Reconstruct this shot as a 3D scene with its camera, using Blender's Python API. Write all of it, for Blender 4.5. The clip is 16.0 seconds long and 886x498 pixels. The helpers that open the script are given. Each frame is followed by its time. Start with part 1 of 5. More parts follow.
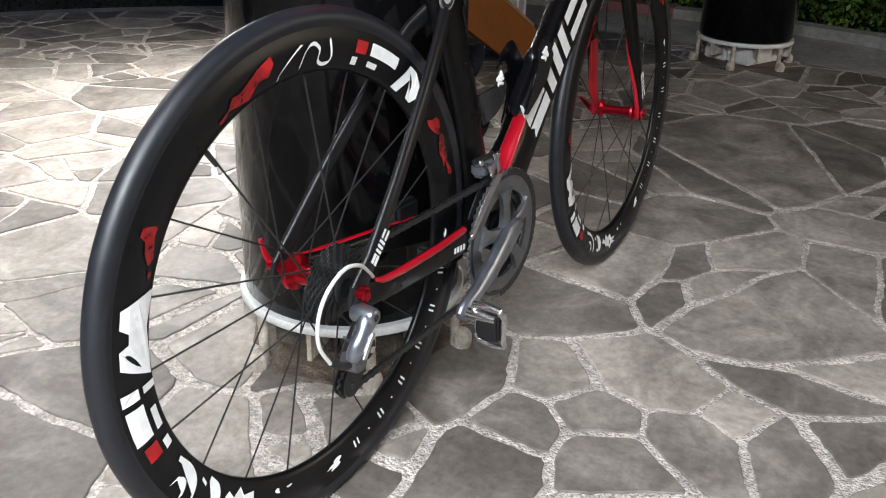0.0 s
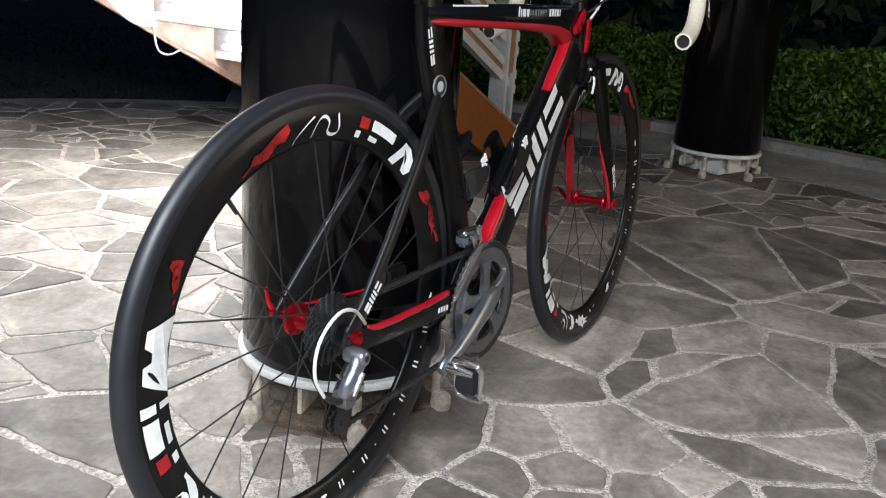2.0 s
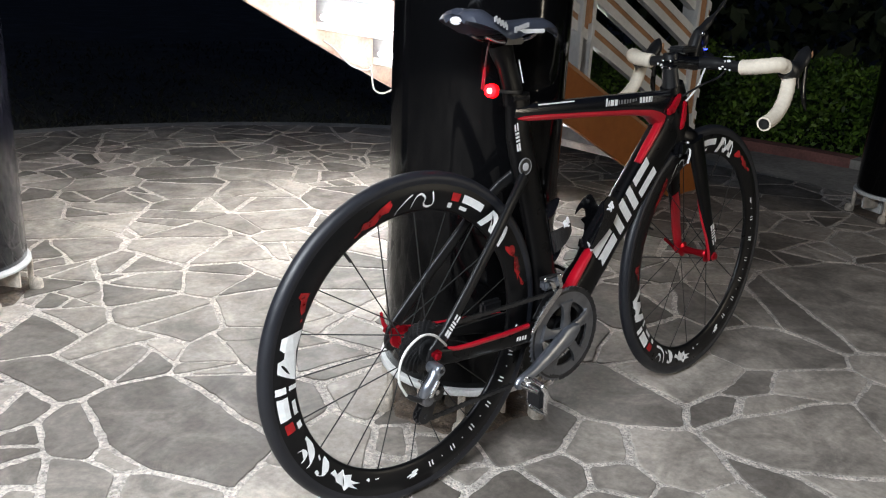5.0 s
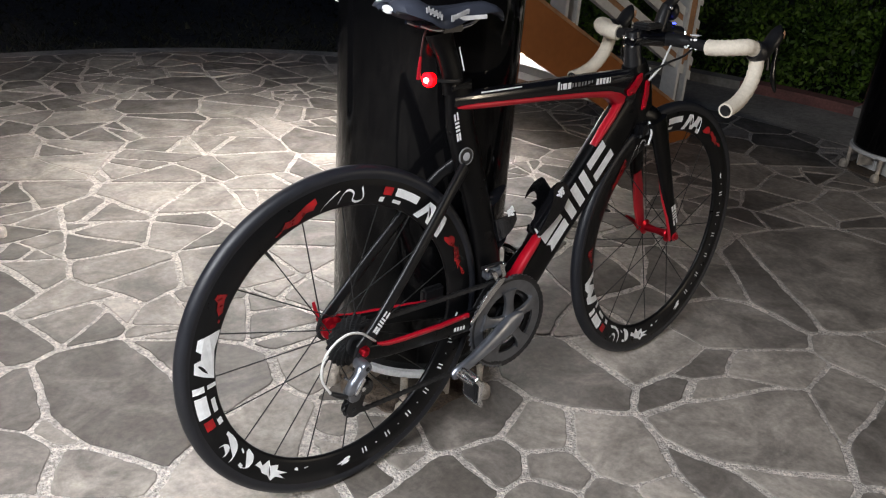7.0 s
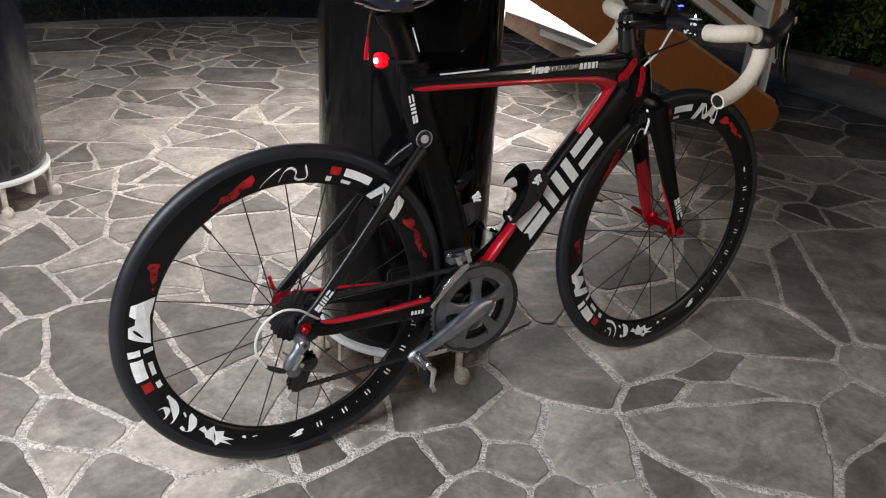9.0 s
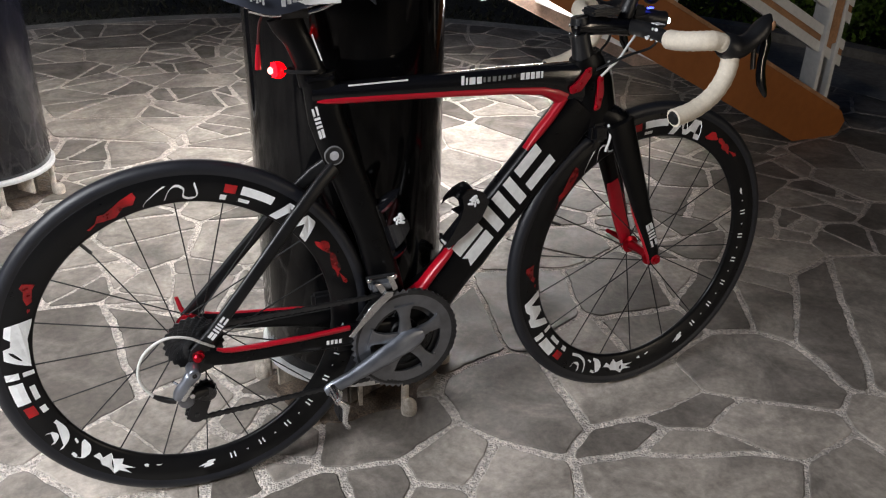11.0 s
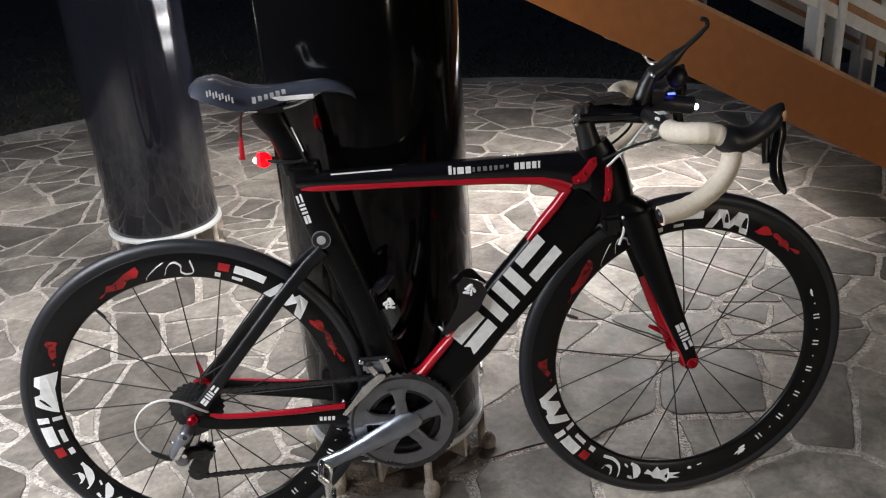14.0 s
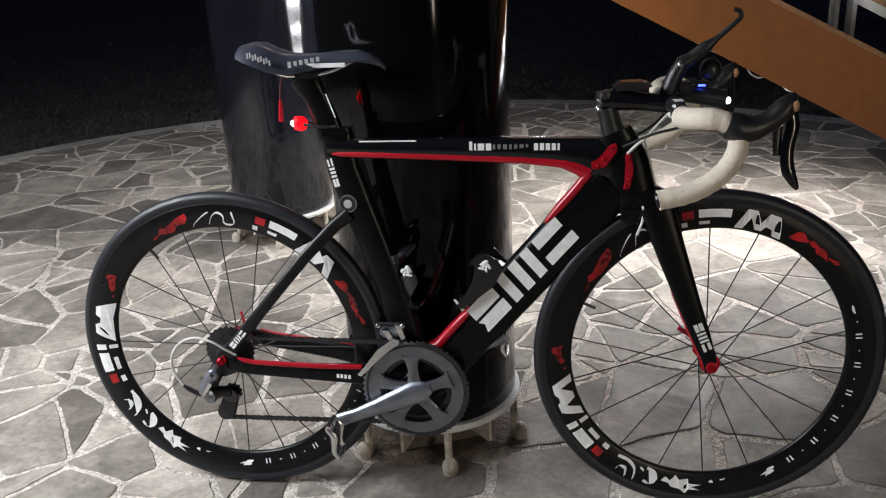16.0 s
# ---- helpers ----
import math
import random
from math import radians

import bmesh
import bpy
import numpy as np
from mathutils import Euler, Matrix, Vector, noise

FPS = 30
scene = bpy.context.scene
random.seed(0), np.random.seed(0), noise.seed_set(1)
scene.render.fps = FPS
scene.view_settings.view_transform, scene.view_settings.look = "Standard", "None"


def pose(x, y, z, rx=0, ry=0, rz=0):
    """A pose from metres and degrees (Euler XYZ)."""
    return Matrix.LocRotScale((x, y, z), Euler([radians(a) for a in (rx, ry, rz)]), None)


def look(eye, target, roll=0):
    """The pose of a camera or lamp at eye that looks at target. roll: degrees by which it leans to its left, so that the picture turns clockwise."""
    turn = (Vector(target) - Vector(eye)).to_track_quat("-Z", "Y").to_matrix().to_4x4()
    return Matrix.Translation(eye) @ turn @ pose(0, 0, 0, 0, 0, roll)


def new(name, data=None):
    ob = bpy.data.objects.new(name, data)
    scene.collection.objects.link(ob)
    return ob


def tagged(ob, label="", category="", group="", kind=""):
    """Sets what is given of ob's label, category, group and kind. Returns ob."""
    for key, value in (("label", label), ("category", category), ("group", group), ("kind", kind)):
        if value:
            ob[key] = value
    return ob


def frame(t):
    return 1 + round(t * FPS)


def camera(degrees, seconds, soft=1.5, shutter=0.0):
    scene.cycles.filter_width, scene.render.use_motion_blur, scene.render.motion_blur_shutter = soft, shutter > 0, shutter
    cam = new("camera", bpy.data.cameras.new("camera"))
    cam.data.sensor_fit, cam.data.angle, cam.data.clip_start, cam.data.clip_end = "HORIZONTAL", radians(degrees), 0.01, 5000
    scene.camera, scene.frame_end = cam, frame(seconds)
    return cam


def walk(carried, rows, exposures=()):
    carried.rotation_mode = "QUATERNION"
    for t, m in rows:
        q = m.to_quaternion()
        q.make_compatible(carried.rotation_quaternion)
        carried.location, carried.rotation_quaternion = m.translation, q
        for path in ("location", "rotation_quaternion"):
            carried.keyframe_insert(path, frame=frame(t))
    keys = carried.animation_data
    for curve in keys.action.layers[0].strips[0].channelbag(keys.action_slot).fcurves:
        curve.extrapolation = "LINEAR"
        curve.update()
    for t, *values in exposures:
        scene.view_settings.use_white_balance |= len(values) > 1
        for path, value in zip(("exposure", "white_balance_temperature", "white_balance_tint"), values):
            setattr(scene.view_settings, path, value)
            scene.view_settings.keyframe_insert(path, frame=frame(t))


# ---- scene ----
cam = camera(54.4, 16.0, soft=1.15)
PATH = [
    (0, (-0.741, -0.629, 0.847), (0.786, 0.341, -0.007), 1.7),
    (0.5, (-0.779, -0.662, 0.838), (0.765, 0.319, 0.030), 2.4),
    (1, (-0.811, -0.682, 0.832), (0.765, 0.267, 0.045), 3.3),
    (1.5, (-0.840, -0.688, 0.839), (0.771, 0.251, 0.116), 4.1),
    (2, (-0.873, -0.711, 0.837), (0.745, 0.284, 0.212), 4.1),
    (2.5, (-0.895, -0.768, 0.843), (0.704, 0.300, 0.291), 4.0),
    (3, (-0.927, -0.883, 0.852), (0.607, 0.287, 0.326), 3.5),
    (3.5, (-0.953, -0.975, 0.891), (0.525, 0.283, 0.404), 2.9),
    (4, (-0.977, -1.058, 0.930), (0.393, 0.323, 0.463), 2.1),
    (4.5, (-0.987, -1.116, 0.977), (0.344, 0.303, 0.510), 2.0),
    (4.7, (-0.994, -1.135, 1.008), (0.309, 0.285, 0.473), 2.1),
    (6.8, (-0.840, -1.150, 1.187), (0.367, 0.216, 0.363), 4.1),
    (7, (-0.812, -1.163, 1.193), (0.391, 0.200, 0.358), 4.2),
    (7.5, (-0.725, -1.216, 1.193), (0.447, 0.162, 0.339), 4.2),
    (8, (-0.617, -1.299, 1.210), (0.347, 0.213, 0.323), 1.9),
    (8.5, (-0.563, -1.333, 1.225), (0.347, 0.202, 0.321), 2.0),
    (9, (-0.509, -1.343, 1.225), (0.427, 0.172, 0.316), 3.4),
    (9.5, (-0.440, -1.332, 1.215), (0.486, 0.194, 0.315), 4.2),
    (10, (-0.325, -1.314, 1.212), (0.492, 0.254, 0.277), 3.6),
    (10.2, (-0.283, -1.311, 1.214), (0.521, 0.260, 0.272), 3.4),
    (12.3, (0.137, -1.450, 1.250), (0.507, 0.294, 0.343), -3.4),
    (12.5, (0.166, -1.450, 1.254), (0.489, 0.303, 0.349), -3.8),
    (13, (0.253, -1.436, 1.248), (0.557, 0.361, 0.423), -3.3),
    (13.5, (0.335, -1.424, 1.262), (0.560, 0.375, 0.418), -3.3),
    (14, (0.413, -1.446, 1.274), (0.523, 0.376, 0.457), -3.9),
    (14.5, (0.516, -1.499, 1.260), (0.532, 0.357, 0.515), -3.4),
    (15, (0.616, -1.543, 1.229), (0.538, 0.312, 0.483), -1.9),
    (15.5, (0.670, -1.550, 1.205), (0.452, 0.295, 0.465), -3.1),
    (16, (0.709, -1.528, 1.175), (0.416, 0.312, 0.448), -3.0),
]
EXPOSURE = [(0, 0.90, 6450, 10), (1.5, 0.88, 6400, 10), (3.5, 0.86, 6300, 9), (4.7, 0.70, 6300, 9), (7, 0.44, 6550, 12), (9, 0.30, 6600, 13), (12.5, 0.52, 6600, 12), (16, 0.58, 6500, 11)]
walk(cam, [(t, look(eye, aim, roll)) for t, eye, aim, roll in PATH], EXPOSURE)

# ---- world and lamps ----
world = bpy.data.worlds.new("night")
scene.world = world
world.use_nodes = True
wn = world.node_tree.nodes["Background"]
wn.inputs[0].default_value = (0.35, 0.5, 1.0, 1)
wn.inputs[1].default_value = 0.018


def lamp(name, kind, at, aim, power, colour, size=0.3, size_y=None):
    data = bpy.data.lights.new(name, kind)
    data.energy, data.color = power, colour
    if kind == "AREA":
        data.shape = "RECTANGLE" if size_y else "DISK"
        data.size = size
        if size_y:
            data.size_y = size_y
    else:
        data.shadow_soft_size = size
    ob = new(name, data)
    ob.matrix_world = look(at, aim)
    return ob


# two lamps off to the side and behind: one shows as a warm streak in the columns, the other is an unseen fill added to
# light the near paving
lamp("warm_street_lamp", "AREA", (3.1, -3.6, 1.2), (2.9, 0.3, 0.5), 20, (1.0, 0.87, 0.68), 0.15, 1.6)
lamp("cool_fill_lamp", "AREA", (-1.60, -0.75, 1.85), (-1.25, -0.50, 0.0), 87, (0.90, 0.95, 1.0), 1.2, 1.2)

# ---- materials ----


def material(name, colour, rough=0.5, metal=0.0, vary=0.0, scale=20.0, bump=0.0, bump_scale=150.0, coat=0.0, emit=0.0,
             random_amount=0.0, fine=0.0, placed=False, pebbles=0.0, spec=0.5):
    m = bpy.data.materials.new(name)
    m.use_nodes = True
    nt = m.node_tree
    b = nt.nodes["Principled BSDF"]
    b.inputs["Base Color"].default_value = (*colour, 1)
    b.inputs["Roughness"].default_value = rough
    b.inputs["Metallic"].default_value = metal
    b.inputs["Coat Weight"].default_value = coat
    b.inputs["Specular IOR Level"].default_value = spec
    if emit:
        b.inputs["Emission Color"].default_value = (*colour, 1)
        b.inputs["Emission Strength"].default_value = emit
    where = nt.nodes.new("ShaderNodeNewGeometry").outputs["Position"] if placed else nt.nodes.new("ShaderNodeTexCoord").outputs["Object"]
    last = None
    if vary:
        n = nt.nodes.new("ShaderNodeTexNoise")
        n.inputs["Scale"].default_value = scale
        n.inputs["Detail"].default_value = 6
        nt.links.new(where, n.inputs["Vector"])
        r = nt.nodes.new("ShaderNodeMapRange")
        r.inputs[1].default_value, r.inputs[2].default_value = 0.3, 0.7
        r.inputs[3].default_value, r.inputs[4].default_value = 1 - vary, 1 + vary
        nt.links.new(n.outputs[0], r.inputs[0])
        last = r.outputs[0]
        rr = nt.nodes.new("ShaderNodeMapRange")
        rr.inputs[1].default_value, rr.inputs[2].default_value = 0.3, 0.7
        rr.inputs[3].default_value, rr.inputs[4].default_value = max(0.02, rough * (1 - vary)), min(1, rough * (1 + vary))
        nt.links.new(n.outputs[0], rr.inputs[0])
        nt.links.new(rr.outputs[0], b.inputs["Roughness"])
    if fine:
        n = nt.nodes.new("ShaderNodeTexNoise")
        n.inputs["Scale"].default_value = scale * 9
        n.inputs["Detail"].default_value = 4
        nt.links.new(where, n.inputs["Vector"])
        r = nt.nodes.new("ShaderNodeMapRange")
        r.inputs[1].default_value, r.inputs[2].default_value = 0.3, 0.7
        r.inputs[3].default_value, r.inputs[4].default_value = 1 - fine, 1 + fine
        nt.links.new(n.outputs[0], r.inputs[0])
        if last:
            mu = nt.nodes.new("ShaderNodeMath")
            mu.operation = "MULTIPLY"
            nt.links.new(last, mu.inputs[0])
            nt.links.new(r.outputs[0], mu.inputs[1])
            last = mu.outputs[0]
        else:
            last = r.outputs[0]
    if random_amount:
        oi = nt.nodes.new("ShaderNodeObjectInfo")
        ge = nt.nodes.new("ShaderNodeNewGeometry")
        ad = nt.nodes.new("ShaderNodeMath")
        ad.operation = "ADD"
        nt.links.new(oi.outputs["Random"], ad.inputs[0])
        nt.links.new(ge.outputs["Random Per Island"], ad.inputs[1])
        fr = nt.nodes.new("ShaderNodeMath")
        fr.operation = "FRACT"
        nt.links.new(ad.outputs[0], fr.inputs[0])
        r = nt.nodes.new("ShaderNodeMapRange")
        r.inputs[3].default_value, r.inputs[4].default_value = 1 - random_amount, 1 + random_amount
        nt.links.new(fr.outputs[0], r.inputs[0])
        if last:
            mu = nt.nodes.new("ShaderNodeMath")
            mu.operation = "MULTIPLY"
            nt.links.new(last, mu.inputs[0])
            nt.links.new(r.outputs[0], mu.inputs[1])
            last = mu.outputs[0]
        else:
            last = r.outputs[0]
    if last:
        mx = nt.nodes.new("ShaderNodeVectorMath")
        mx.operation = "SCALE"
        mx.inputs[0].default_value = colour
        nt.links.new(last, mx.inputs["Scale"])
        nt.links.new(mx.outputs[0], b.inputs["Base Color"])
    if bump:
        n = nt.nodes.new("ShaderNodeTexNoise")
        n.inputs["Scale"].default_value = bump_scale
        n.inputs["Detail"].default_value = 5
        nt.links.new(where, n.inputs["Vector"])
        height = n.outputs[0]
        if pebbles:
            vo = nt.nodes.new("ShaderNodeTexVoronoi")
            vo.inputs["Scale"].default_value = pebbles
            nt.links.new(where, vo.inputs["Vector"])
            sb = nt.nodes.new("ShaderNodeMath")
            sb.operation = "SUBTRACT"
            nt.links.new(height, sb.inputs[0])
            nt.links.new(vo.outputs["Distance"], sb.inputs[1])
            height = sb.outputs[0]
        bp = nt.nodes.new("ShaderNodeBump")
        bp.inputs["Strength"].default_value = bump
        bp.inputs["Distance"].default_value = 0.01
        nt.links.new(height, bp.inputs["Height"])
        nt.links.new(bp.outputs[0], b.inputs["Normal"])
    return m


def stone_material():
    """Flagstone: each slab has a tone of its own between tan, grey and purplish grey, with blotches, veins and fine grain."""
    m = bpy.data.materials.new("flagstone")
    m.use_nodes = True
    nt = m.node_tree
    b = nt.nodes["Principled BSDF"]
    ge = nt.nodes.new("ShaderNodeNewGeometry")
    oi = nt.nodes.new("ShaderNodeObjectInfo")

    def math_node(op, a, c):
        n = nt.nodes.new("ShaderNodeMath")
        n.operation = op
        for k, v in enumerate((a, c)):
            if isinstance(v, (int, float)):
                n.inputs[k].default_value = v
            elif v is not None:
                nt.links.new(v, n.inputs[k])
        return n.outputs[0]

    def noise_node(scale, detail, rough=0.5, warp=0.0):
        n = nt.nodes.new("ShaderNodeTexNoise")
        n.inputs["Scale"].default_value, n.inputs["Detail"].default_value = scale, detail
        n.inputs["Roughness"].default_value, n.inputs["Distortion"].default_value = rough, warp
        nt.links.new(ge.outputs["Position"], n.inputs["Vector"])
        return n.outputs[0]

    tone = math_node("FRACT", math_node("ADD", oi.outputs["Random"], ge.outputs["Random Per Island"]), None)
    blotch = noise_node(5.5, 7, 0.66, 0.9)
    where = math_node("ADD", math_node("MULTIPLY", tone, 0.75), math_node("MULTIPLY", math_node("SUBTRACT", blotch, 0.47), 2.0))
    ramp = nt.nodes.new("ShaderNodeValToRGB")
    e = ramp.color_ramp.elements
    e[0].position, e[0].color = 0.0, (0.110, 0.094, 0.079, 1)
    e[1].position, e[1].color = 1.0, (0.468, 0.414, 0.357, 1)
    for p, c in ((0.30, (0.176, 0.154, 0.133, 1)), (0.62, (0.293, 0.257, 0.220, 1))):
        q = e.new(p)
        q.color = c
    nt.links.new(where, ramp.inputs[0])
    grain = nt.nodes.new("ShaderNodeMapRange")
    grain.inputs[1].default_value, grain.inputs[2].default_value, grain.inputs[3].default_value, grain.inputs[4].default_value = 0.3, 0.7, 0.74, 1.26
    nt.links.new(noise_node(55, 6, 0.65), grain.inputs[0])
    sc = nt.nodes.new("ShaderNodeVectorMath")
    sc.operation = "SCALE"
    nt.links.new(ramp.outputs[0], sc.inputs[0])
    nt.links.new(grain.outputs[0], sc.inputs["Scale"])
    nt.links.new(sc.outputs[0], b.inputs["Base Color"])
    ro = nt.nodes.new("ShaderNodeMapRange")
    ro.inputs[1].default_value, ro.inputs[2].default_value, ro.inputs[3].default_value, ro.inputs[4].default_value = 0.3, 0.7, 0.45, 0.8
    nt.links.new(noise_node(12, 4), ro.inputs[0])
    nt.links.new(ro.outputs[0], b.inputs["Roughness"])
    bp = nt.nodes.new("ShaderNodeBump")
    bp.inputs["Strength"].default_value, bp.inputs["Distance"].default_value = 0.3, 0.008
    nt.links.new(math_node("ADD", noise_node(9, 6, 0.55), math_node("MULTIPLY", noise_node(90, 4), 0.12)), bp.inputs["Height"])
    nt.links.new(bp.outputs[0], b.inputs["Normal"])
    return m


M_stone = stone_material()
M_mortar = material("pebbled_mortar", (0.54, 0.485, 0.435), 0.9, vary=0.22, scale=14.0, fine=0.48, bump=0.6, bump_scale=220, placed=True, pebbles=210.0)
M_concrete = material("concrete", (0.30, 0.29, 0.27), 0.85, vary=0.3, scale=4, fine=0.2, bump=0.5, bump_scale=90)
M_kerb_red = material("red_kerb_paint", (0.22, 0.10, 0.09), 0.8, vary=0.3, scale=8, fine=0.2, bump=0.4)
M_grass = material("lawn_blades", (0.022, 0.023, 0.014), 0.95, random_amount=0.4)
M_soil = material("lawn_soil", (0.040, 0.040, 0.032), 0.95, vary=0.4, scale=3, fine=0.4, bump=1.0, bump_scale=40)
M_leaf = material("hedge_leaf", (0.082, 0.155, 0.018), 0.5, random_amount=0.65)
M_leaf_far = material("tree_leaf", (0.03, 0.045, 0.02), 0.7, random_amount=0.5)
M_column = material("black_gloss_paint", (0.003, 0.003, 0.0034), 0.10, vary=0.15, scale=3, bump=0.02, bump_scale=12, spec=0.16)
# column under the stair: slightly lighter, bluer and more reflective
M_column_bluer = material("bluer_black_gloss_paint", (0.008, 0.008, 0.012), 0.10, vary=0.10, scale=3, bump=0.02, bump_scale=9, spec=0.6)
M_white_steel = material("white_steel_paint", (0.70, 0.70, 0.68), 0.5, vary=0.12, scale=20, fine=0.1)
M_rust_white = material("worn_white_paint", (0.48, 0.42, 0.35), 0.7, vary=0.45, scale=35, fine=0.2, bump=0.3)
# tan steel, darkened in colour for the shade under the base ring
M_pedestal = material("shade_darkened_tan_steel", (0.12, 0.10, 0.08), 0.75, vary=0.4, scale=25, fine=0.3, bump=0.3)
M_pad = material("stained_mortar", (0.115, 0.085, 0.062), 0.85, vary=0.6, scale=28, fine=0.4, bump=1.0, bump_scale=70)
M_orange = material("orange_brown_paint", (0.36, 0.118, 0.024), 0.5, vary=0.12, scale=3, fine=0.08, bump=0.12, bump_scale=40)
M_wood = material("orange_wood_edge", (0.42, 0.22, 0.11), 0.6, vary=0.25, scale=12, fine=0.15)
M_white_wood = material("white_painted_timber", (0.74, 0.73, 0.70), 0.55, vary=0.1, scale=6, fine=0.06, bump=0.15)
M_led_dim = material("dim_led_tube_glow", (1.0, 0.99, 0.96), 0.5, emit=9.0)
M_led = material("led_tube_glow", (0.97, 0.985, 1.0), 0.5, emit=46.0)
M_led_far = material("middle_led_tube_glow", (0.97, 0.985, 1.0), 0.5, emit=28.0)
M_far_lamp = material("far_lamp_glow", (1.0, 0.72, 0.32), 0.5, emit=2.6)
M_far_white = material("far_white_lamp_glow", (0.95, 0.97, 1.0), 0.5, emit=0.8)
M_far_blue = material("far_string_light_glow", (0.25, 0.68, 1.0), 0.5, emit=3.0)
# risers greyed: shade between the stair's bright bands put into their colour
M_riser = material("shade_grey_riser", (0.30, 0.30, 0.305), 0.6, vary=0.2, scale=6, fine=0.1)
# bare timber paled to peach, glare of the light tubes put into its colour
M_peach = material("glare_paled_timber", (0.60, 0.43, 0.33), 0.6, vary=0.35, scale=9, fine=0.15, bump=0.3, bump_scale=60)
M_tread = material("grey_white_tread_paint", (0.72, 0.72, 0.71), 0.6, vary=0.15, scale=8, fine=0.1)
M_wire = material("white_cable", (0.62, 0.60, 0.56), 0.5)

M_carbon = material("matt_black_carbon", (0.0032, 0.0032, 0.0036), 0.30, vary=0.12, scale=30, spec=0.2)
M_satin = material("satin_black_paint", (0.006, 0.0062, 0.007), 0.38, vary=0.12, scale=30, spec=0.4)
M_gloss_black = material("gloss_black_paint", (0.005, 0.005, 0.006), 0.16, coat=0.3)
M_rim = material("carbon_rim", (0.004, 0.004, 0.0045), 0.32, vary=0.15, scale=40, spec=0.28)
M_tyre = material("black_rubber", (0.010, 0.011, 0.015), 0.46, vary=0.12, scale=40, bump=0.04, bump_scale=500)
M_red = material("red_paint", (0.40, 0.003, 0.014), 0.32, vary=0.1, scale=30, coat=0.3)
M_red_anod = material("red_anodised", (0.50, 0.012, 0.025), 0.28, metal=0.9)
M_white_decal = material("white_decal", (0.86, 0.86, 0.85), 0.5, vary=0.08, scale=80)
M_pale_print = material("pale_grey_print", (0.42, 0.42, 0.43), 0.5, vary=0.15, scale=90)
M_grey_decal = material("grey_decal", (0.16, 0.16, 0.16), 0.5)
M_red_decal = material("red_decal", (0.32, 0.005, 0.007), 0.5, vary=0.95, scale=38)
M_spoke = material("black_spoke", (0.010, 0.010, 0.010), 0.5)
M_crank = material("grey_alloy", (0.30, 0.32, 0.36), 0.36, metal=0.9, vary=0.12, scale=40)
M_ring_grey = material("grey_chainring", (0.20, 0.205, 0.22), 0.40, metal=0.85, vary=0.15, scale=50)
M_ring = material("dark_chainring", (0.06, 0.06, 0.062), 0.4, metal=0.8, vary=0.15, scale=50)
M_silver = material("silver_alloy", (0.72, 0.72, 0.72), 0.25, metal=1.0, vary=0.1, scale=60)
M_dark_metal = material("dark_steel", (0.06, 0.06, 0.062), 0.38, metal=0.8, vary=0.2, scale=80)
M_black_plastic = material("black_plastic", (0.011, 0.011, 0.012), 0.38, bump=0.1, bump_scale=300)
M_saddle = material("dark_grey_leather", (0.045, 0.050, 0.068), 0.32, vary=0.1, scale=60, bump=0.06, bump_scale=300, coat=0.25)
M_tape = material("cream_bar_tape", (0.80, 0.71, 0.58), 0.7, vary=0.10, scale=25, fine=0.06, bump=0.14, bump_scale=90)
M_cable_white = material("white_cable_housing", (0.70, 0.69, 0.66), 0.4)
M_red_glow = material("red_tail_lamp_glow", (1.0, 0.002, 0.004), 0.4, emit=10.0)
M_red_lens = material("red_lens_glow", (1.0, 0.0012, 0.003), 0.2, emit=2.6)
M_white_glow = material("front_lamp_glow", (0.75, 1.0, 0.95), 0.4, emit=5.0)
M_blue_glow = material("blue_indicator_glow", (0.05, 0.08, 1.0), 0.4, emit=4.0)
M_hot_core = material("tail_lamp_core_glow", (1.0, 0.42, 0.34), 0.4, emit=6.0)
M_screen = material("dark_screen_glass", (0.03, 0.032, 0.035), 0.12)

# ---- mesh helpers ----


def thing(name, at=(0, 0, 0), label="", category="", group="", kind=""):
    ob = new(name)
    ob.empty_display_size = 0.05
    ob.location = at
    return tagged(ob, label, category, group, kind)


def part(name, bm, mat, parent=None, label="", smooth=True, bevel=0.0):
    if bevel:
        bmesh.ops.bevel(bm, geom=list(bm.edges), offset=bevel, segments=2, affect="EDGES", clamp_overlap=True)
    bmesh.ops.recalc_face_normals(bm, faces=list(bm.faces))
    me = bpy.data.meshes.new(name)
    bm.to_mesh(me)
    bm.free()
    me.materials.append(mat)
    if smooth:
        me.shade_smooth()
        me.set_sharp_from_angle(angle=radians(40))
    ob = new(name, me)
    if parent:
        ob.parent = parent
    return tagged(ob, label)


def box_bm(cx, cy, cz, sx, sy, sz, bm=None):
    bm = bm or bmesh.new()
    vs = bmesh.ops.create_cube(bm, size=1)["verts"]
    for v in vs:
        v.co = Vector((cx + v.co.x * sx, cy + v.co.y * sy, cz + v.co.z * sz))
    return bm


def rings_bm(rings, closed=True, caps=True, loop=False, bm=None):
    """A skin over rings of points; loop: the last ring joins the first."""
    bm = bm or bmesh.new()
    vs = [[bm.verts.new(p) for p in r] for r in rings]
    n = len(vs[0])
    pairs = list(zip(vs, vs[1:])) + ([(vs[-1], vs[0])] if loop else [])
    for a, b in pairs:
        for i in range(n if closed else n - 1):
            j = (i + 1) % n
            bm.faces.new((a[i], a[j], b[j], b[i]))
    if caps and closed and not loop:
        bm.faces.new(vs[0])
        bm.faces.new(vs[-1])
    return bm


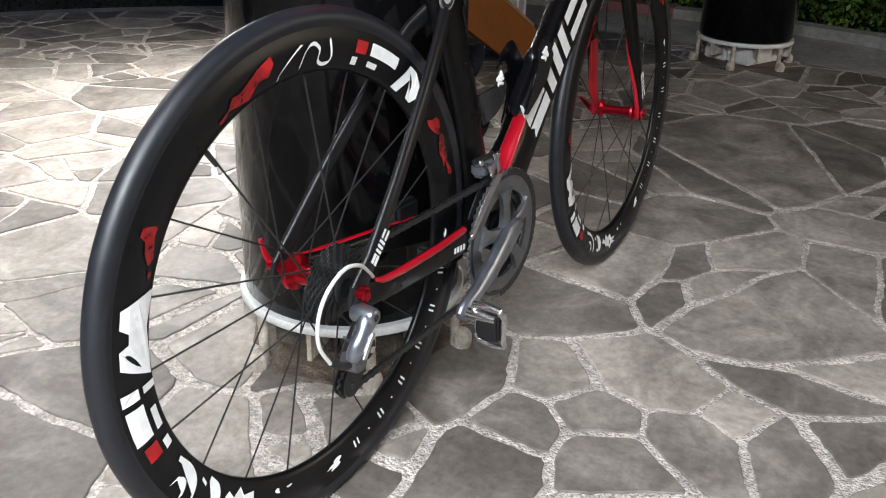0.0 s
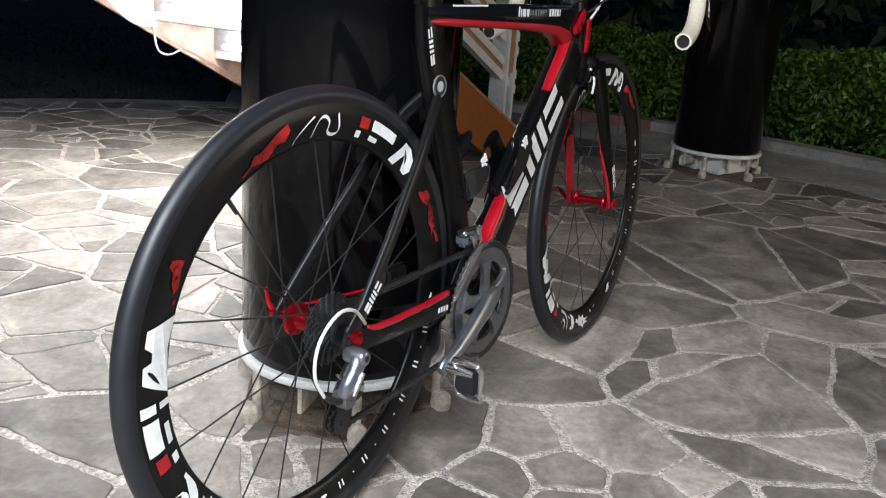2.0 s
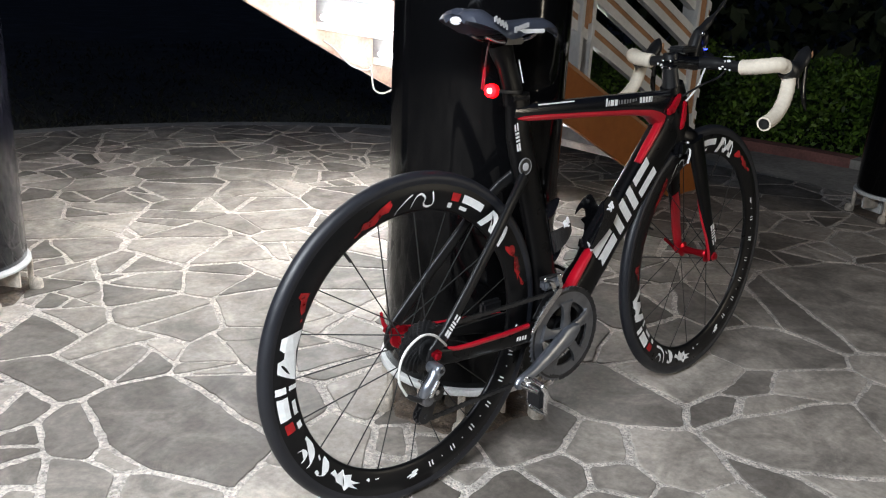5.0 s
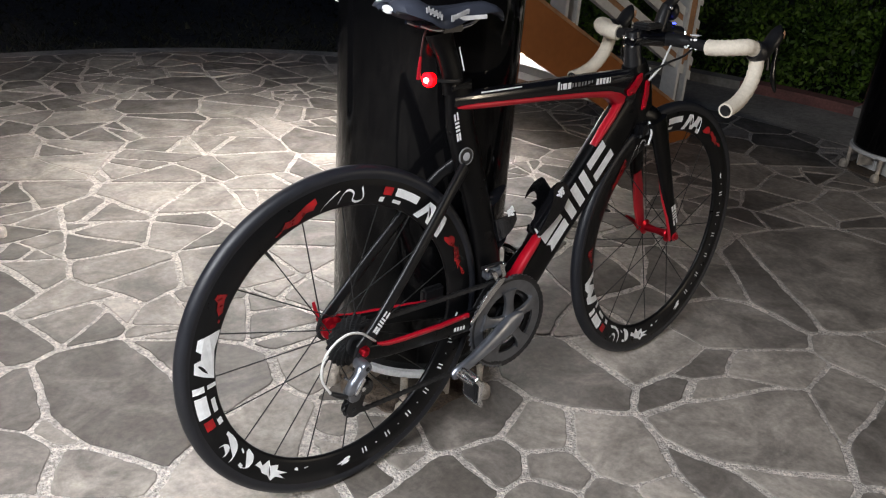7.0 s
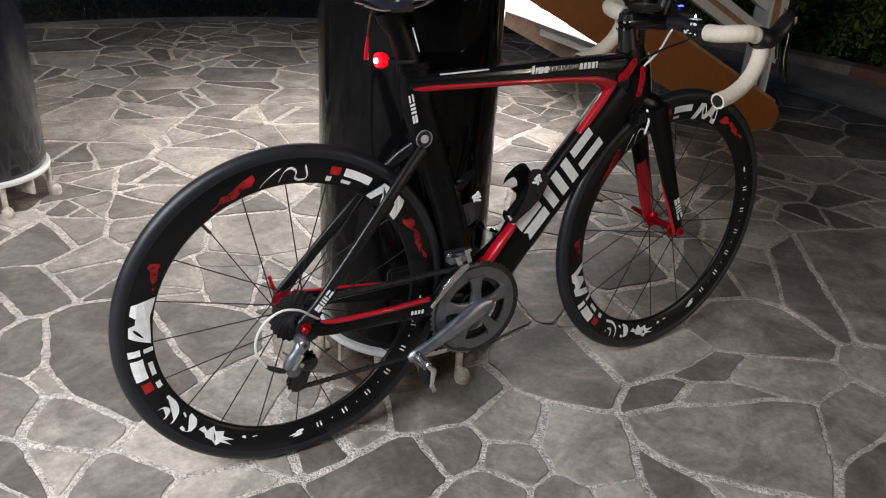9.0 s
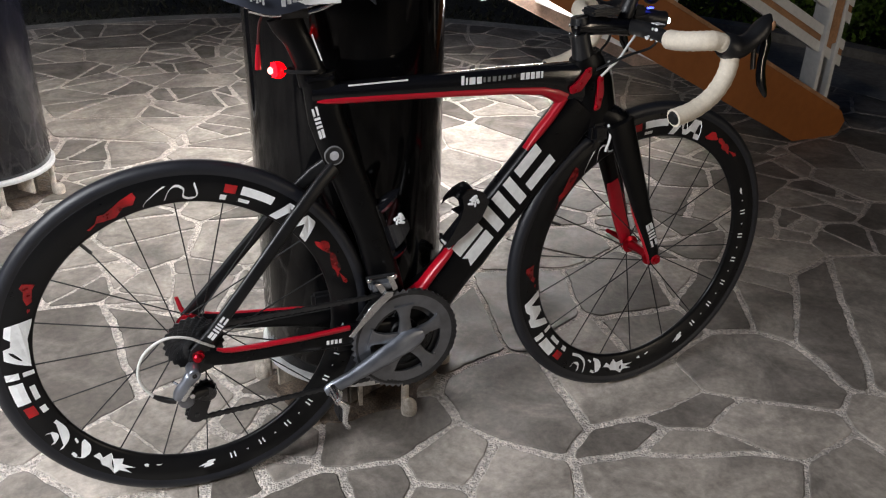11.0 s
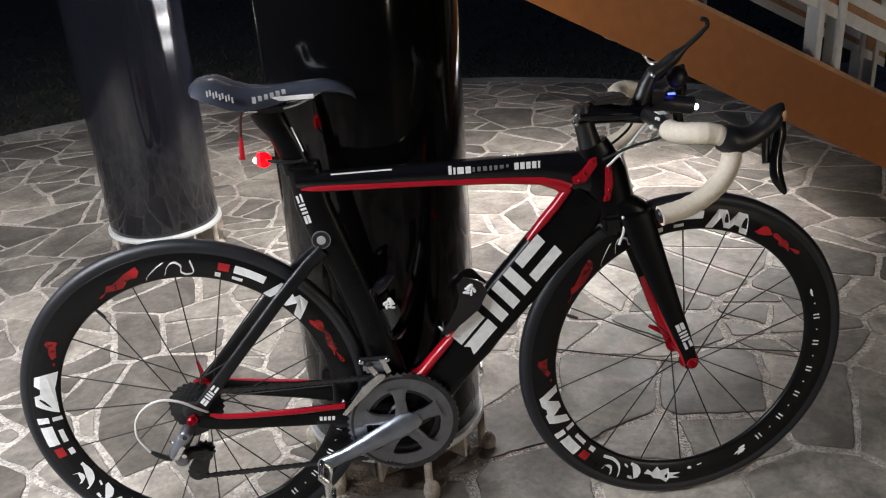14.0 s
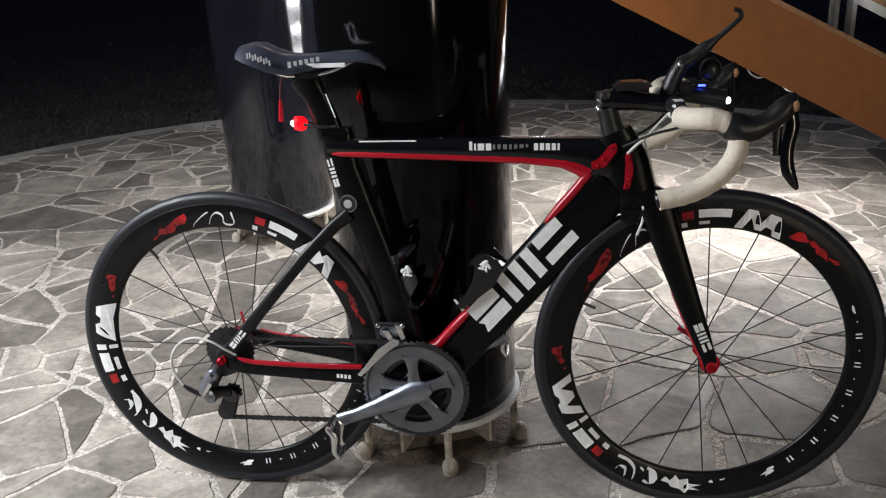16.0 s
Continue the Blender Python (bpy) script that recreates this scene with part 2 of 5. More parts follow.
def tube_bm(points, radius, seg=10, flat=1.0, up=None, bm=None):
    """A round tube along points. radius: one number or one a point. flat: width across, as a share of the radius."""
    pts = [Vector(p) for p in points]
    rad = radius if isinstance(radius, (list, tuple)) else [radius] * len(pts)
    rings, prev = [], None
    for i, p in enumerate(pts):
        d = (pts[min(i + 1, len(pts) - 1)] - pts[max(i - 1, 0)]).normalized()
        if prev is None:
            ref = Vector(up) if up else (Vector((0, 1, 0)) if abs(d.y) < 0.9 else Vector((0, 0, 1)))
            prev = ref
        u = (prev - d * prev.dot(d)).normalized()
        v = d.cross(u)
        prev = u
        rings.append([p + u * (rad[i] * flat * math.cos(a)) + v * (rad[i] * math.sin(a))
                      for a in (2 * math.pi * k / seg for k in range(seg))])
    return rings_bm(rings, bm=bm)


def smooth_path(points, n=6):
    """Points of a smooth curve through the points given."""
    p = [Vector(q) for q in points]
    p = [2 * p[0] - p[1]] + p + [2 * p[-1] - p[-2]]
    out = []
    for i in range(1, len(p) - 2):
        for k in range(n):
            t = k / n
            out.append(0.5 * ((2 * p[i]) + (p[i + 1] - p[i - 1]) * t + (2 * p[i - 1] - 5 * p[i] + 4 * p[i + 1] - p[i + 2]) * t * t
                              + (3 * p[i] - p[i - 1] - 3 * p[i + 1] + p[i + 2]) * t ** 3))
    out.append(p[-2])
    return out


def aero_bm(rows, power=2.6, seg=20, side=0.0, spread=None):
    """An aero tube: rows of (x, z, depth, width), or with a fifth number the y of its middle."""
    rings = []
    for i, r in enumerate(rows):
        x, z, d, w = r[:4]
        y = r[4] if len(r) > 4 else side
        a, b = rows[max(i - 1, 0)], rows[min(i + 1, len(rows) - 1)]
        t = Vector((b[0] - a[0], 0, b[1] - a[1])).normalized()
        nrm = Vector((-t.z, 0, t.x))
        ring = []
        for k in range(seg):
            an = 2 * math.pi * k / seg
            c, s = math.cos(an), math.sin(an)
            u = abs(c) ** (2 / power) * (1 if c >= 0 else -1)
            v = abs(s) ** (2 / power) * (1 if s >= 0 else -1)
            ring.append(Vector((x, y, z)) + nrm * (u * d / 2) + Vector((0, v * w / 2, 0)))
        rings.append(ring)
    return rings_bm(rings)


def prism_bm(outline, y0, y1, bm=None):
    """A plate: an outline of (x, z) between two values of y."""
    bm = bm or bmesh.new()
    a = [bm.verts.new((x, y0, z)) for x, z in outline]
    b = [bm.verts.new((x, y1, z)) for x, z in outline]
    n = len(a)
    bm.faces.new(a)
    bm.faces.new(b)
    for i in range(n):
        j = (i + 1) % n
        bm.faces.new((a[i], a[j], b[j], b[i]))
    return bm


def lathe_bm(profile, seg=32, axis="y", centre=(0, 0, 0), bm=None):
    """Turns a profile of (radius, along) round an axis."""
    rings = []
    for k in range(seg):
        a = 2 * math.pi * k / seg
        c, s = math.cos(a), math.sin(a)
        ring = []
        for r, h in profile:
            p = (r * c, h, r * s) if axis == "y" else ((r * c, r * s, h) if axis == "z" else (h, r * c, r * s))
            ring.append(Vector(p) + Vector(centre))
        rings.append(ring)
    return rings_bm(rings, closed=False, caps=False, loop=True, bm=bm)


def disc_profile(r, h0, h1, edge=0.001):
    return [(0.0005, h0), (r - edge, h0), (r, h0 + edge), (r, h1 - edge), (r - edge, h1), (0.0005, h1)]


def ball_bm(centre, r, sx=1, sy=1, sz=1, bm=None, u=14, v=9):
    bm = bm or bmesh.new()
    m = Matrix.Translation(centre) @ Matrix.Diagonal((sx * r, sy * r, sz * r, 1))
    bmesh.ops.create_uvsphere(bm, u_segments=u, v_segments=v, radius=1, matrix=m)
    return bm

# black cord with the tail lamp's red mixed into its colour
M_cord = material("red_tinted_cord", (0.05, 0.006, 0.006), 0.6)

# ---- ground ----
CENTRE, RADIUS = Vector((0.15, 0.75, 0)), 3.3

bm = bmesh.new()
for x0, x1, y0, y1 in ((-150, 150, -150, 150),):
    n = 24
    grid = [[bm.verts.new((x0 + (x1 - x0) * i / n, y0 + (y1 - y0) * j / n, -0.06)) for i in range(n + 1)] for j in range(n + 1)]
    for j in range(n):
        for i in range(n):
            bm.faces.new((grid[j][i], grid[j][i + 1], grid[j + 1][i + 1], grid[j + 1][i]))
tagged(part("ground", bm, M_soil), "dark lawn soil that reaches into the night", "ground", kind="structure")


def arc_slab(r0, r1, a0, a1, z0, z1, n):
    rings = []
    for k in range(n + 1):
        a = radians(a0 + (a1 - a0) * k / n)
        c, s = math.cos(a), math.sin(a)
        rings.append([CENTRE + Vector((c * r, s * r, z)) for r, z in ((r0, z0), (r1, z0), (r1, z1), (r0, z1))])
    return rings_bm(rings)


bm = bmesh.new()
ring = [bm.verts.new(CENTRE + Vector((RADIUS * math.cos(2 * math.pi * k / 120), RADIUS * math.sin(2 * math.pi * k / 120), -0.0035)))
        for k in range(120)]
low = [bm.verts.new(v.co - Vector((0, 0, 0.09))) for v in ring]
bm.faces.new(ring)
for k in range(120):
    bm.faces.new((ring[k], ring[(k + 1) % 120], low[(k + 1) % 120], low[k]))
floor = tagged(part("floor", bm, M_mortar, smooth=False), "round terrace of crazy-paved grey flagstones in pale pebbly mortar", "floor", kind="structure")
rim = part("terrace_edge", arc_slab(RADIUS, RADIUS + 0.11, 42, 300, -0.1, -0.004, 120), M_concrete, None)
tagged(rim, "narrow pale concrete edge round the paved terrace", "kerb", kind="structure")
walkway = part("pavement", arc_slab(RADIUS, RADIUS + 0.62, -60, 42, -0.1, -0.008, 60), M_concrete, None)
tagged(walkway, "smooth grey concrete walk beside the paved terrace", "pavement", kind="structure")
kerb = part("kerb", arc_slab(RADIUS + 0.62, RADIUS + 0.74, -60, 42, -0.1, 0.045, 60), M_concrete, None)
tagged(kerb, "pale concrete kerb in front of the hedge", "kerb", kind="structure")
red_kerb = part("red_kerb", arc_slab(RADIUS + 0.617, RADIUS + 0.735, 3, 13, -0.1, 0.050, 12), M_kerb_red, None)
tagged(red_kerb, "short stretch of faded red painted kerb", "kerb", kind="structure")

# ---- columns ----


def column(at, turn, height, label, paint=M_column, foot=M_pedestal):
    x, y = at
    t = thing("column", (x, y, 0), label, "column", "steel columns on the terrace")
    r = 0.197
    part("shaft", lathe_bm([(r - 0.004, 0.112), (r, 0.118), (r, height * 0.3), (r, height * 0.6), (r, height), (0.001, height)], 64, "z"), paint, t, "glossy black painted steel tube")
    part("base_ring", lathe_bm([(0.05, 0.096), (r + 0.008, 0.096), (r + 0.010, 0.099), (r + 0.010, 0.109), (r + 0.008, 0.112), (0.05, 0.112), (0.05, 0.096)], 64, "z"), M_white_steel, t, "white painted base ring")
    pad = []
    for k in range(40):
        q = 2 * math.pi * k / 40
        pad.append((0.195 + 0.035 * noise.noise(Vector((math.cos(q) * 2.1 + x, math.sin(q) * 2.1 + y, 0.3))) + 0.012 * noise.noise(Vector((math.cos(q) * 9, math.sin(q) * 9, y))), q))
    rows = [[Vector((rr * f * math.cos(q), rr * f * math.sin(q), h)) for rr, q in pad] for f, h in ((1.0, -0.004), (0.97, 0.003), (0.80, 0.007), (0.45, 0.010))]
    part("mortar_pad", rings_bm(rows), M_pad, t, "dirty brown mortar bedding")
    for s in (-1, 1):
        b = box_bm(0, s * 0.060, 0.053, 0.225, 0.112, 0.086)
        bmesh.ops.rotate(b, verts=b.verts, cent=(0, 0, 0), matrix=Matrix.Rotation(turn, 3, "Z"))
        part("pedestal", b, foot, t, "painted steel pedestal box", bevel=0.006)
    for k in range(6):
        a = turn + radians(60 * k + 24)
        c, s = math.cos(a), math.sin(a)
        bolt = part("anchor_bolt", lathe_bm([(0.001, -0.004), (0.009, -0.004), (0.009, 0.098), (0.001, 0.098)], 10, "z", (0.2 * c, 0.2 * s, 0)), M_rust_white, t)
        part("bolt_cap", lathe_bm([(0.001, -0.003), (0.017, -0.003), (0.019, 0.012), (0.017, 0.026), (0.010, 0.034), (0.001, 0.037)], 12, "z", (0.215 * c, 0.215 * s, 0)), M_rust_white, bolt, "weathered white dome cap")
        g = box_bm(0.165, 0, 0.07, 0.075, 0.008, 0.054)
        bmesh.ops.rotate(g, verts=g.verts, cent=(0, 0, 0), matrix=Matrix.Rotation(a + radians(30), 3, "Z"))
        part("gusset", g, M_rust_white, t)
    return t


column((0.382, 0.282), 0.4, 3.4, "black glossy steel column behind the bicycle on a white base ring")
column((-0.441, 1.665), 0.3, 1.50, "black glossy steel column standing under the stair", M_column_bluer)
column((3.215, 0.340), -0.35, 3.4, "black glossy steel column near the hedge", M_column, M_white_steel)

# ---- staircase ----
NEAR, FAR, SLOPE = 1.149, 2.30, 0.527


def top_z(x):
    return 1.562 - SLOPE * x


stair = thing("staircase", (2.7, NEAR, 0), "open stair with orange-brown stringers, white treads and white slatted railings", "staircase")


def stair_part(name, bm, mat, parent=None, label="", smooth=True, bevel=0.0):
    if parent is None:
        bmesh.ops.translate(bm, verts=bm.verts, vec=(-2.7, -NEAR, 0))
        return part(name, bm, mat, stair, label, smooth, bevel)
    bmesh.ops.translate(bm, verts=bm.verts, vec=(-2.7, -NEAR, 0))
    return part(name, bm, mat, parent, label, smooth, bevel)


X_END, X_TOP = 2.80, -2.0
for y in (NEAR, FAR):
    low = 0.686 if y == NEAR else 0.656
    out = [(X_TOP, top_z(X_TOP)), (X_END - 0.03, top_z(X_END - 0.03)), (X_END, top_z(X_END) - 0.03), (X_END - 0.02, 0.012), (X_END - 0.05, -0.004), (2.555, -0.004),
           (1.255, low), (X_TOP, low + (1.255 - X_TOP) * SLOPE)]
    stair_part("stringer", prism_bm(out, y, y + 0.04), M_orange if y == NEAR else M_peach, None, "broad orange-brown painted board" if y == NEAR else "broad bare timber board, paled for the tubes' glare", bevel=0.004)
    if y == FAR:
        lining = [(X_TOP, top_z(X_TOP) - 0.012), (2.50, top_z(2.50) - 0.012), (2.50, 0.06), (1.255, low + 0.002), (X_TOP, low + 0.002 + (1.255 - X_TOP) * SLOPE)]
        stair_part("stringer_lining", prism_bm(lining, y - 0.012, y - 0.001), M_peach, None, "bare timber lining board, paled for the tubes' glare", bevel=0.002)
    strip = [(X_TOP, top_z(X_TOP) + 0.003), (X_END - 0.05, top_z(X_END - 0.05) + 0.003), (X_END - 0.05, top_z(X_END - 0.05) + 0.014), (X_TOP, top_z(X_TOP) + 0.014)]
    stair_part("capping", prism_bm(strip, y - 0.004, y + 0.044), M_wood, None, "thin wood capping", bevel=0.002)

for i in range(13):
    x, z = 2.40 - 0.327 * i, 0.212 + 0.172 * i
    tread = stair_part("tread", box_bm(x, (NEAR + FAR + 0.04) / 2, z, 0.30, FAR - NEAR - 0.045, 0.036), M_tread, None, "white painted tread", bevel=0.004)
    stair_part("riser", box_bm(x - 0.145, (NEAR + FAR + 0.04) / 2, z + 0.085, 0.018, FAR - NEAR - 0.05, 0.132), M_riser)
    if i > 0:
        # a light tube on the back of the riser
        glow = M_led if i in (2, 3, 4, 5) else (M_led_far if i in (1, 6, 7) else M_led_dim)
        y0, y1 = NEAR + 0.05, FAR - 0.08
        housing = stair_part("light_housing", box_bm(x - 0.158, (y0 + y1) / 2, z + 0.042, 0.008, y1 - y0, 0.030), M_white_steel, None, "white lamp batten", bevel=0.002)
        tube = tube_bm([(x - 0.172, y0 + 0.015, z + 0.042), (x - 0.172, y1 - 0.015, z + 0.042)], 0.0120, 10)
        stair_part("light_tube", tube, glow, housing, "glowing white light tube")

# railing: pairs of thin deep boards with a bare block between them, and slats of two white laths on bare wood
for y in (NEAR, FAR):
    for x in (2.635, 1.818, 1.0, 0.183, -0.634, -1.45):
        for dx in (-0.034, 0.034):
            z = top_z(x + dx)
            stair_part("post", box_bm(x + dx, y + 0.046, z + 0.47, 0.019, 0.086, 1.04), M_white_wood, None, "white painted board post", bevel=0.002)
        stair_part("post_filler", box_bm(x, y + 0.044, top_z(x) + 0.61, 0.046, 0.074, 0.78), M_wood, None, "bare orange wood block", bevel=0.002)
    for k in range(5):
        up = 0.165 + 0.170 * k
        slat = None
        for lo, hi, d0, d1, mat, name in ((0.0, 0.036, 0.020, 0.060, M_white_wood, "slat"), (0.036, 0.066, 0.026, 0.056, M_wood, "slat_core"), (0.066, 0.100, 0.020, 0.060, M_white_wood, "slat")):
            x0 = X_TOP if name == "slat" else X_TOP + 0.05
            sl = [(x0, top_z(x0) + up + lo), (2.72, top_z(2.72) + up + lo), (2.72, top_z(2.72) + up + hi), (x0, top_z(x0) + up + hi)]
            stair_part(name, prism_bm(sl, y + d0, y + d1), mat, None, "white painted slat" if name == "slat" else "bare orange wood between the laths", bevel=0.002)

for pts, r in (([(0.30, 1.19), (0.507, 1.068), (0.593, 1.009), (0.698, 0.952), (0.859, 0.898), (0.943, 0.858)], 0.0085), ([(1.30, 0.66), (1.362, 0.621), (1.455, 0.541), (1.551, 0.514), (1.583, 0.535)], 0.0035),
               ([(1.565, 0.53), (1.579, 0.50), (1.596, 0.42), (1.652, 0.395), (1.724, 0.415)], 0.0045)):
    stair_part("loose_cable", tube_bm(smooth_path([(x, FAR - 0.022, z) for x, z in pts]), r, 8), M_wire, None, "pale cable hanging loose")
yy = NEAR + 0.02
for pts in ([(1.08, yy, 0.80), (1.10, yy, 0.765), (1.15, yy, 0.742), (1.21, yy, 0.748)], [(1.22, yy, 0.73), (1.232, yy, 0.69), (1.26, yy, 0.668), (1.30, yy, 0.675)]):
    stair_part("loose_cable", tube_bm(smooth_path(pts), 0.0028, 6), M_wire, None, "thin pale cable hanging loose")

# ---- hedge, lawn and night beyond ----
rng = np.random.default_rng(5)


def leaf_cloud(name, mat, centres, size, label, category):
    n = len(centres)
    a = rng.normal(size=(n, 3))
    a /= np.linalg.norm(a, axis=1)[:, None]
    b = np.cross(a, rng.normal(size=(n, 3)))
    b /= np.linalg.norm(b, axis=1)[:, None]
    s = size * rng.uniform(0.6, 1.4, n)[:, None]
    v = np.stack([centres - a * s, centres + b * s * 0.5, centres + a * s, centres - b * s * 0.5], 1).reshape(-1, 3)
    me = bpy.data.meshes.new(name)
    me.from_pydata(v.tolist(), [], np.arange(4 * n).reshape(-1, 4).tolist())
    me.materials.append(mat)
    return tagged(new(name, me), label, category, kind="stuff")


def hedge_points(n, r0, r1, a0, a1, height, lump):
    a = np.radians(rng.uniform(a0, a1, n))
    w = rng.uniform(0, 1, n) ** 1.5
    top = height * (1 + lump * (np.sin(a * 23) + np.sin(a * 41 + 1) + np.sin(a * 71 + 2)) / 3)
    z = rng.uniform(0, 1, n) ** 0.75 * top
    r = r0 + (r1 - r0) * w + 0.10 * np.sin(a * 57 + z * 9) + 0.12 * (z / height) ** 2
    return np.stack([CENTRE.x + r * np.cos(a), CENTRE.y + r * np.sin(a), z - 0.05], 1)


leaf_cloud("hedge", M_leaf, hedge_points(42000, 4.22, 5.0, -32, 44, 0.56, 0.14), 0.019, "clipped green hedge of small leaves behind the kerb", "hedge")
leaf_cloud("shrubs", M_leaf_far, hedge_points(13000, 5.6, 8.5, -32, 38, 2.9, 0.35), 0.09, "tall dark shrubs lost in the night", "shrubs")

n = 16000
a = np.radians(rng.uniform(45, 185, n))
r = RADIUS + 0.13 + 5.5 * rng.uniform(0, 1, n) ** 1.6
base = np.stack([CENTRE.x + r * np.cos(a), CENTRE.y + r * np.sin(a), np.full(n, -0.06)], 1)
lean = rng.normal(size=(n, 3)) * 0.03
lean[:, 2] = rng.uniform(0.02, 0.05, n)
wide = rng.normal(size=(n, 3)) * 0.006
wide[:, 2] = 0
me = bpy.data.meshes.new("lawn")
me.from_pydata(np.stack([base - wide, base + wide, base + lean], 1).reshape(-1, 3).tolist(), [], np.arange(3 * n).reshape(-1, 3).tolist())
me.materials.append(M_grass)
tagged(new("lawn", me), "short rough lawn grass beyond the terrace", "lawn", kind="stuff")

for at, size, mat, lab in (((9.0, 3.75, 0.68), 0.05, M_far_lamp, "warm garden lamp far off in the dark"),
                           ((7.13, 11.86, -0.03), 0.06, M_far_white, "small white lamp far off over the lawn")):
    t = thing("garden_lamp", (at[0], at[1], -0.06), lab, "lamp")
    part("lamp_post", tube_bm([(0, 0, 0), (0, 0, max(0.03, at[2] + 0.01))], 0.02, 8), M_black_plastic, t)
    part("lamp_head", ball_bm((0, 0, at[2] + 0.06), size, 1.0, 1.6, 0.5), mat, t, "glowing lamp head")
t = thing("string_lights", (9.5, 1.15, 1.8), "strings of small blue-white lights hanging among dark shrubs", "lights")
part("mast", tube_bm([(0.05, 0.07, -1.86), (0.05, 0.07, 0.62)], 0.03, 8), M_black_plastic, t, "dark mast")
part("cross_wire", tube_bm([(0.03, -1.0, 0.6), (0.03, 1.1, 0.6)], 0.012, 6), M_black_plastic, t)
for k in range(6):
    yk = 0.9 - 0.33 * k
    part("wire", tube_bm([(0, yk, 0.6), (0, yk, -0.95)], 0.003, 5), M_black_plastic, t)
    for j in range(28):
        part("light_bulb", ball_bm((0, yk + 0.02 * (j % 2), 0.5 - 0.048 * j), 0.014, u=6, v=4), M_far_blue, t, "small glowing bulb")

# ---- bicycle ----
bike = thing("bicycle", (0, 0.02, 0), "black and red carbon road racing bicycle leaning against a column", "bicycle")
bike.rotation_euler = (radians(-2.0), 0, radians(-0.3))

HUB_R, HUB_F, AXLE = 0.0, 0.974, 0.338
TYRE, RIM_OUT, RIM_IN = 0.3382, 0.3145, 0.2655
HEAD = Vector((0.800, 0, 0.75))
STEER = Matrix.Translation(HEAD) @ Matrix.Rotation(radians(3.2), 4, Vector((-0.29, 0, 0.957))) @ Matrix.Translation(-HEAD)


def steered(ob):
    """Turns a part of the front end with the handlebar."""
    ob.matrix_local = STEER @ ob.matrix_local
    return ob


# -- wheels --
def rim_half(r):
    t = (r - RIM_IN) / (RIM_OUT - RIM_IN)
    return 0.0045 + 0.0085 * math.sin(min(1, t * 1.25 + 0.05) * math.pi / 2) - 0.0015 * max(0, t - 0.7) / 0.3


def rim_decal(wheel_spin, cx, shapes, lift=0.0017, bm=None):
    """Flat pieces laid on the drive side of a rim: each a list of (degrees, radius)."""
    bm = bm or bmesh.new()
    for shape in shapes:
        fine = []
        m = len(shape)
        for k in range(m):
            (a0, r0), (a1, r1) = shape[k], shape[(k + 1) % m]
            steps = max(1, int(abs(a1 - a0) / 2.5), int(abs(r1 - r0) / 0.008))
            fine += [(a0 + (a1 - a0) * s / steps, r0 + (r1 - r0) * s / steps) for s in range(steps)]
        vs = []
        for a, r in fine:
            an = radians(a + wheel_spin)
            vs.append(bm.verts.new((cx + r * math.cos(an), -rim_half(r) - lift, AXLE + r * math.sin(an))))
        bm.faces.new(vs)
    bmesh.ops.triangulate(bm, faces=list(bm.faces))
    return bm


def splash(a, r, size, n, seed):
    """A paint splash: a lopsided blot with a ragged tail along the rim."""
    g = random.Random(seed)
    out = []
    ph = [g.uniform(0, 6.28) for _ in range(3)]
    tail = g.choice((-1, 1))
    for k in range(n):
        an = 2 * math.pi * k / n
        q = size * (0.72 + 0.22 * math.sin(2 * an + ph[0]) + 0.14 * math.sin(3 * an + ph[1]) + 0.10 * math.sin(5 * an + ph[2]))
        c = math.cos(an)
        if c * tail > 0.55:
            q *= 1.0 + (0.9 * g.random() if k % 2 else 0.0)
        out.append((a + math.degrees(1.25 * q * c / r), r + 0.55 * q * math.sin(an)))
    return out


def band(a0, a1, r0, r1, slant=0.0):
    return [(a0, r0), (a1, r0), (a1 + slant, r1), (a0 + slant, r1)]


def stroke(points, w):
    """A painted stroke of even width along points of (degrees, radius), rounded at the bends."""
    p = smooth_path([(r * radians(a), r, 0) for a, r in points], 4)
    left, right = [], []
    for i, q in enumerate(p):
        d = (p[min(i + 1, len(p) - 1)] - p[max(i - 1, 0)]).normalized()
        n = Vector((-d.y, d.x, 0)) * (w / 2)
        for side, e in ((left, q + n), (right, q - n)):
            side.append((math.degrees(e.x / q.y), e.y))
    return left + right[::-1]


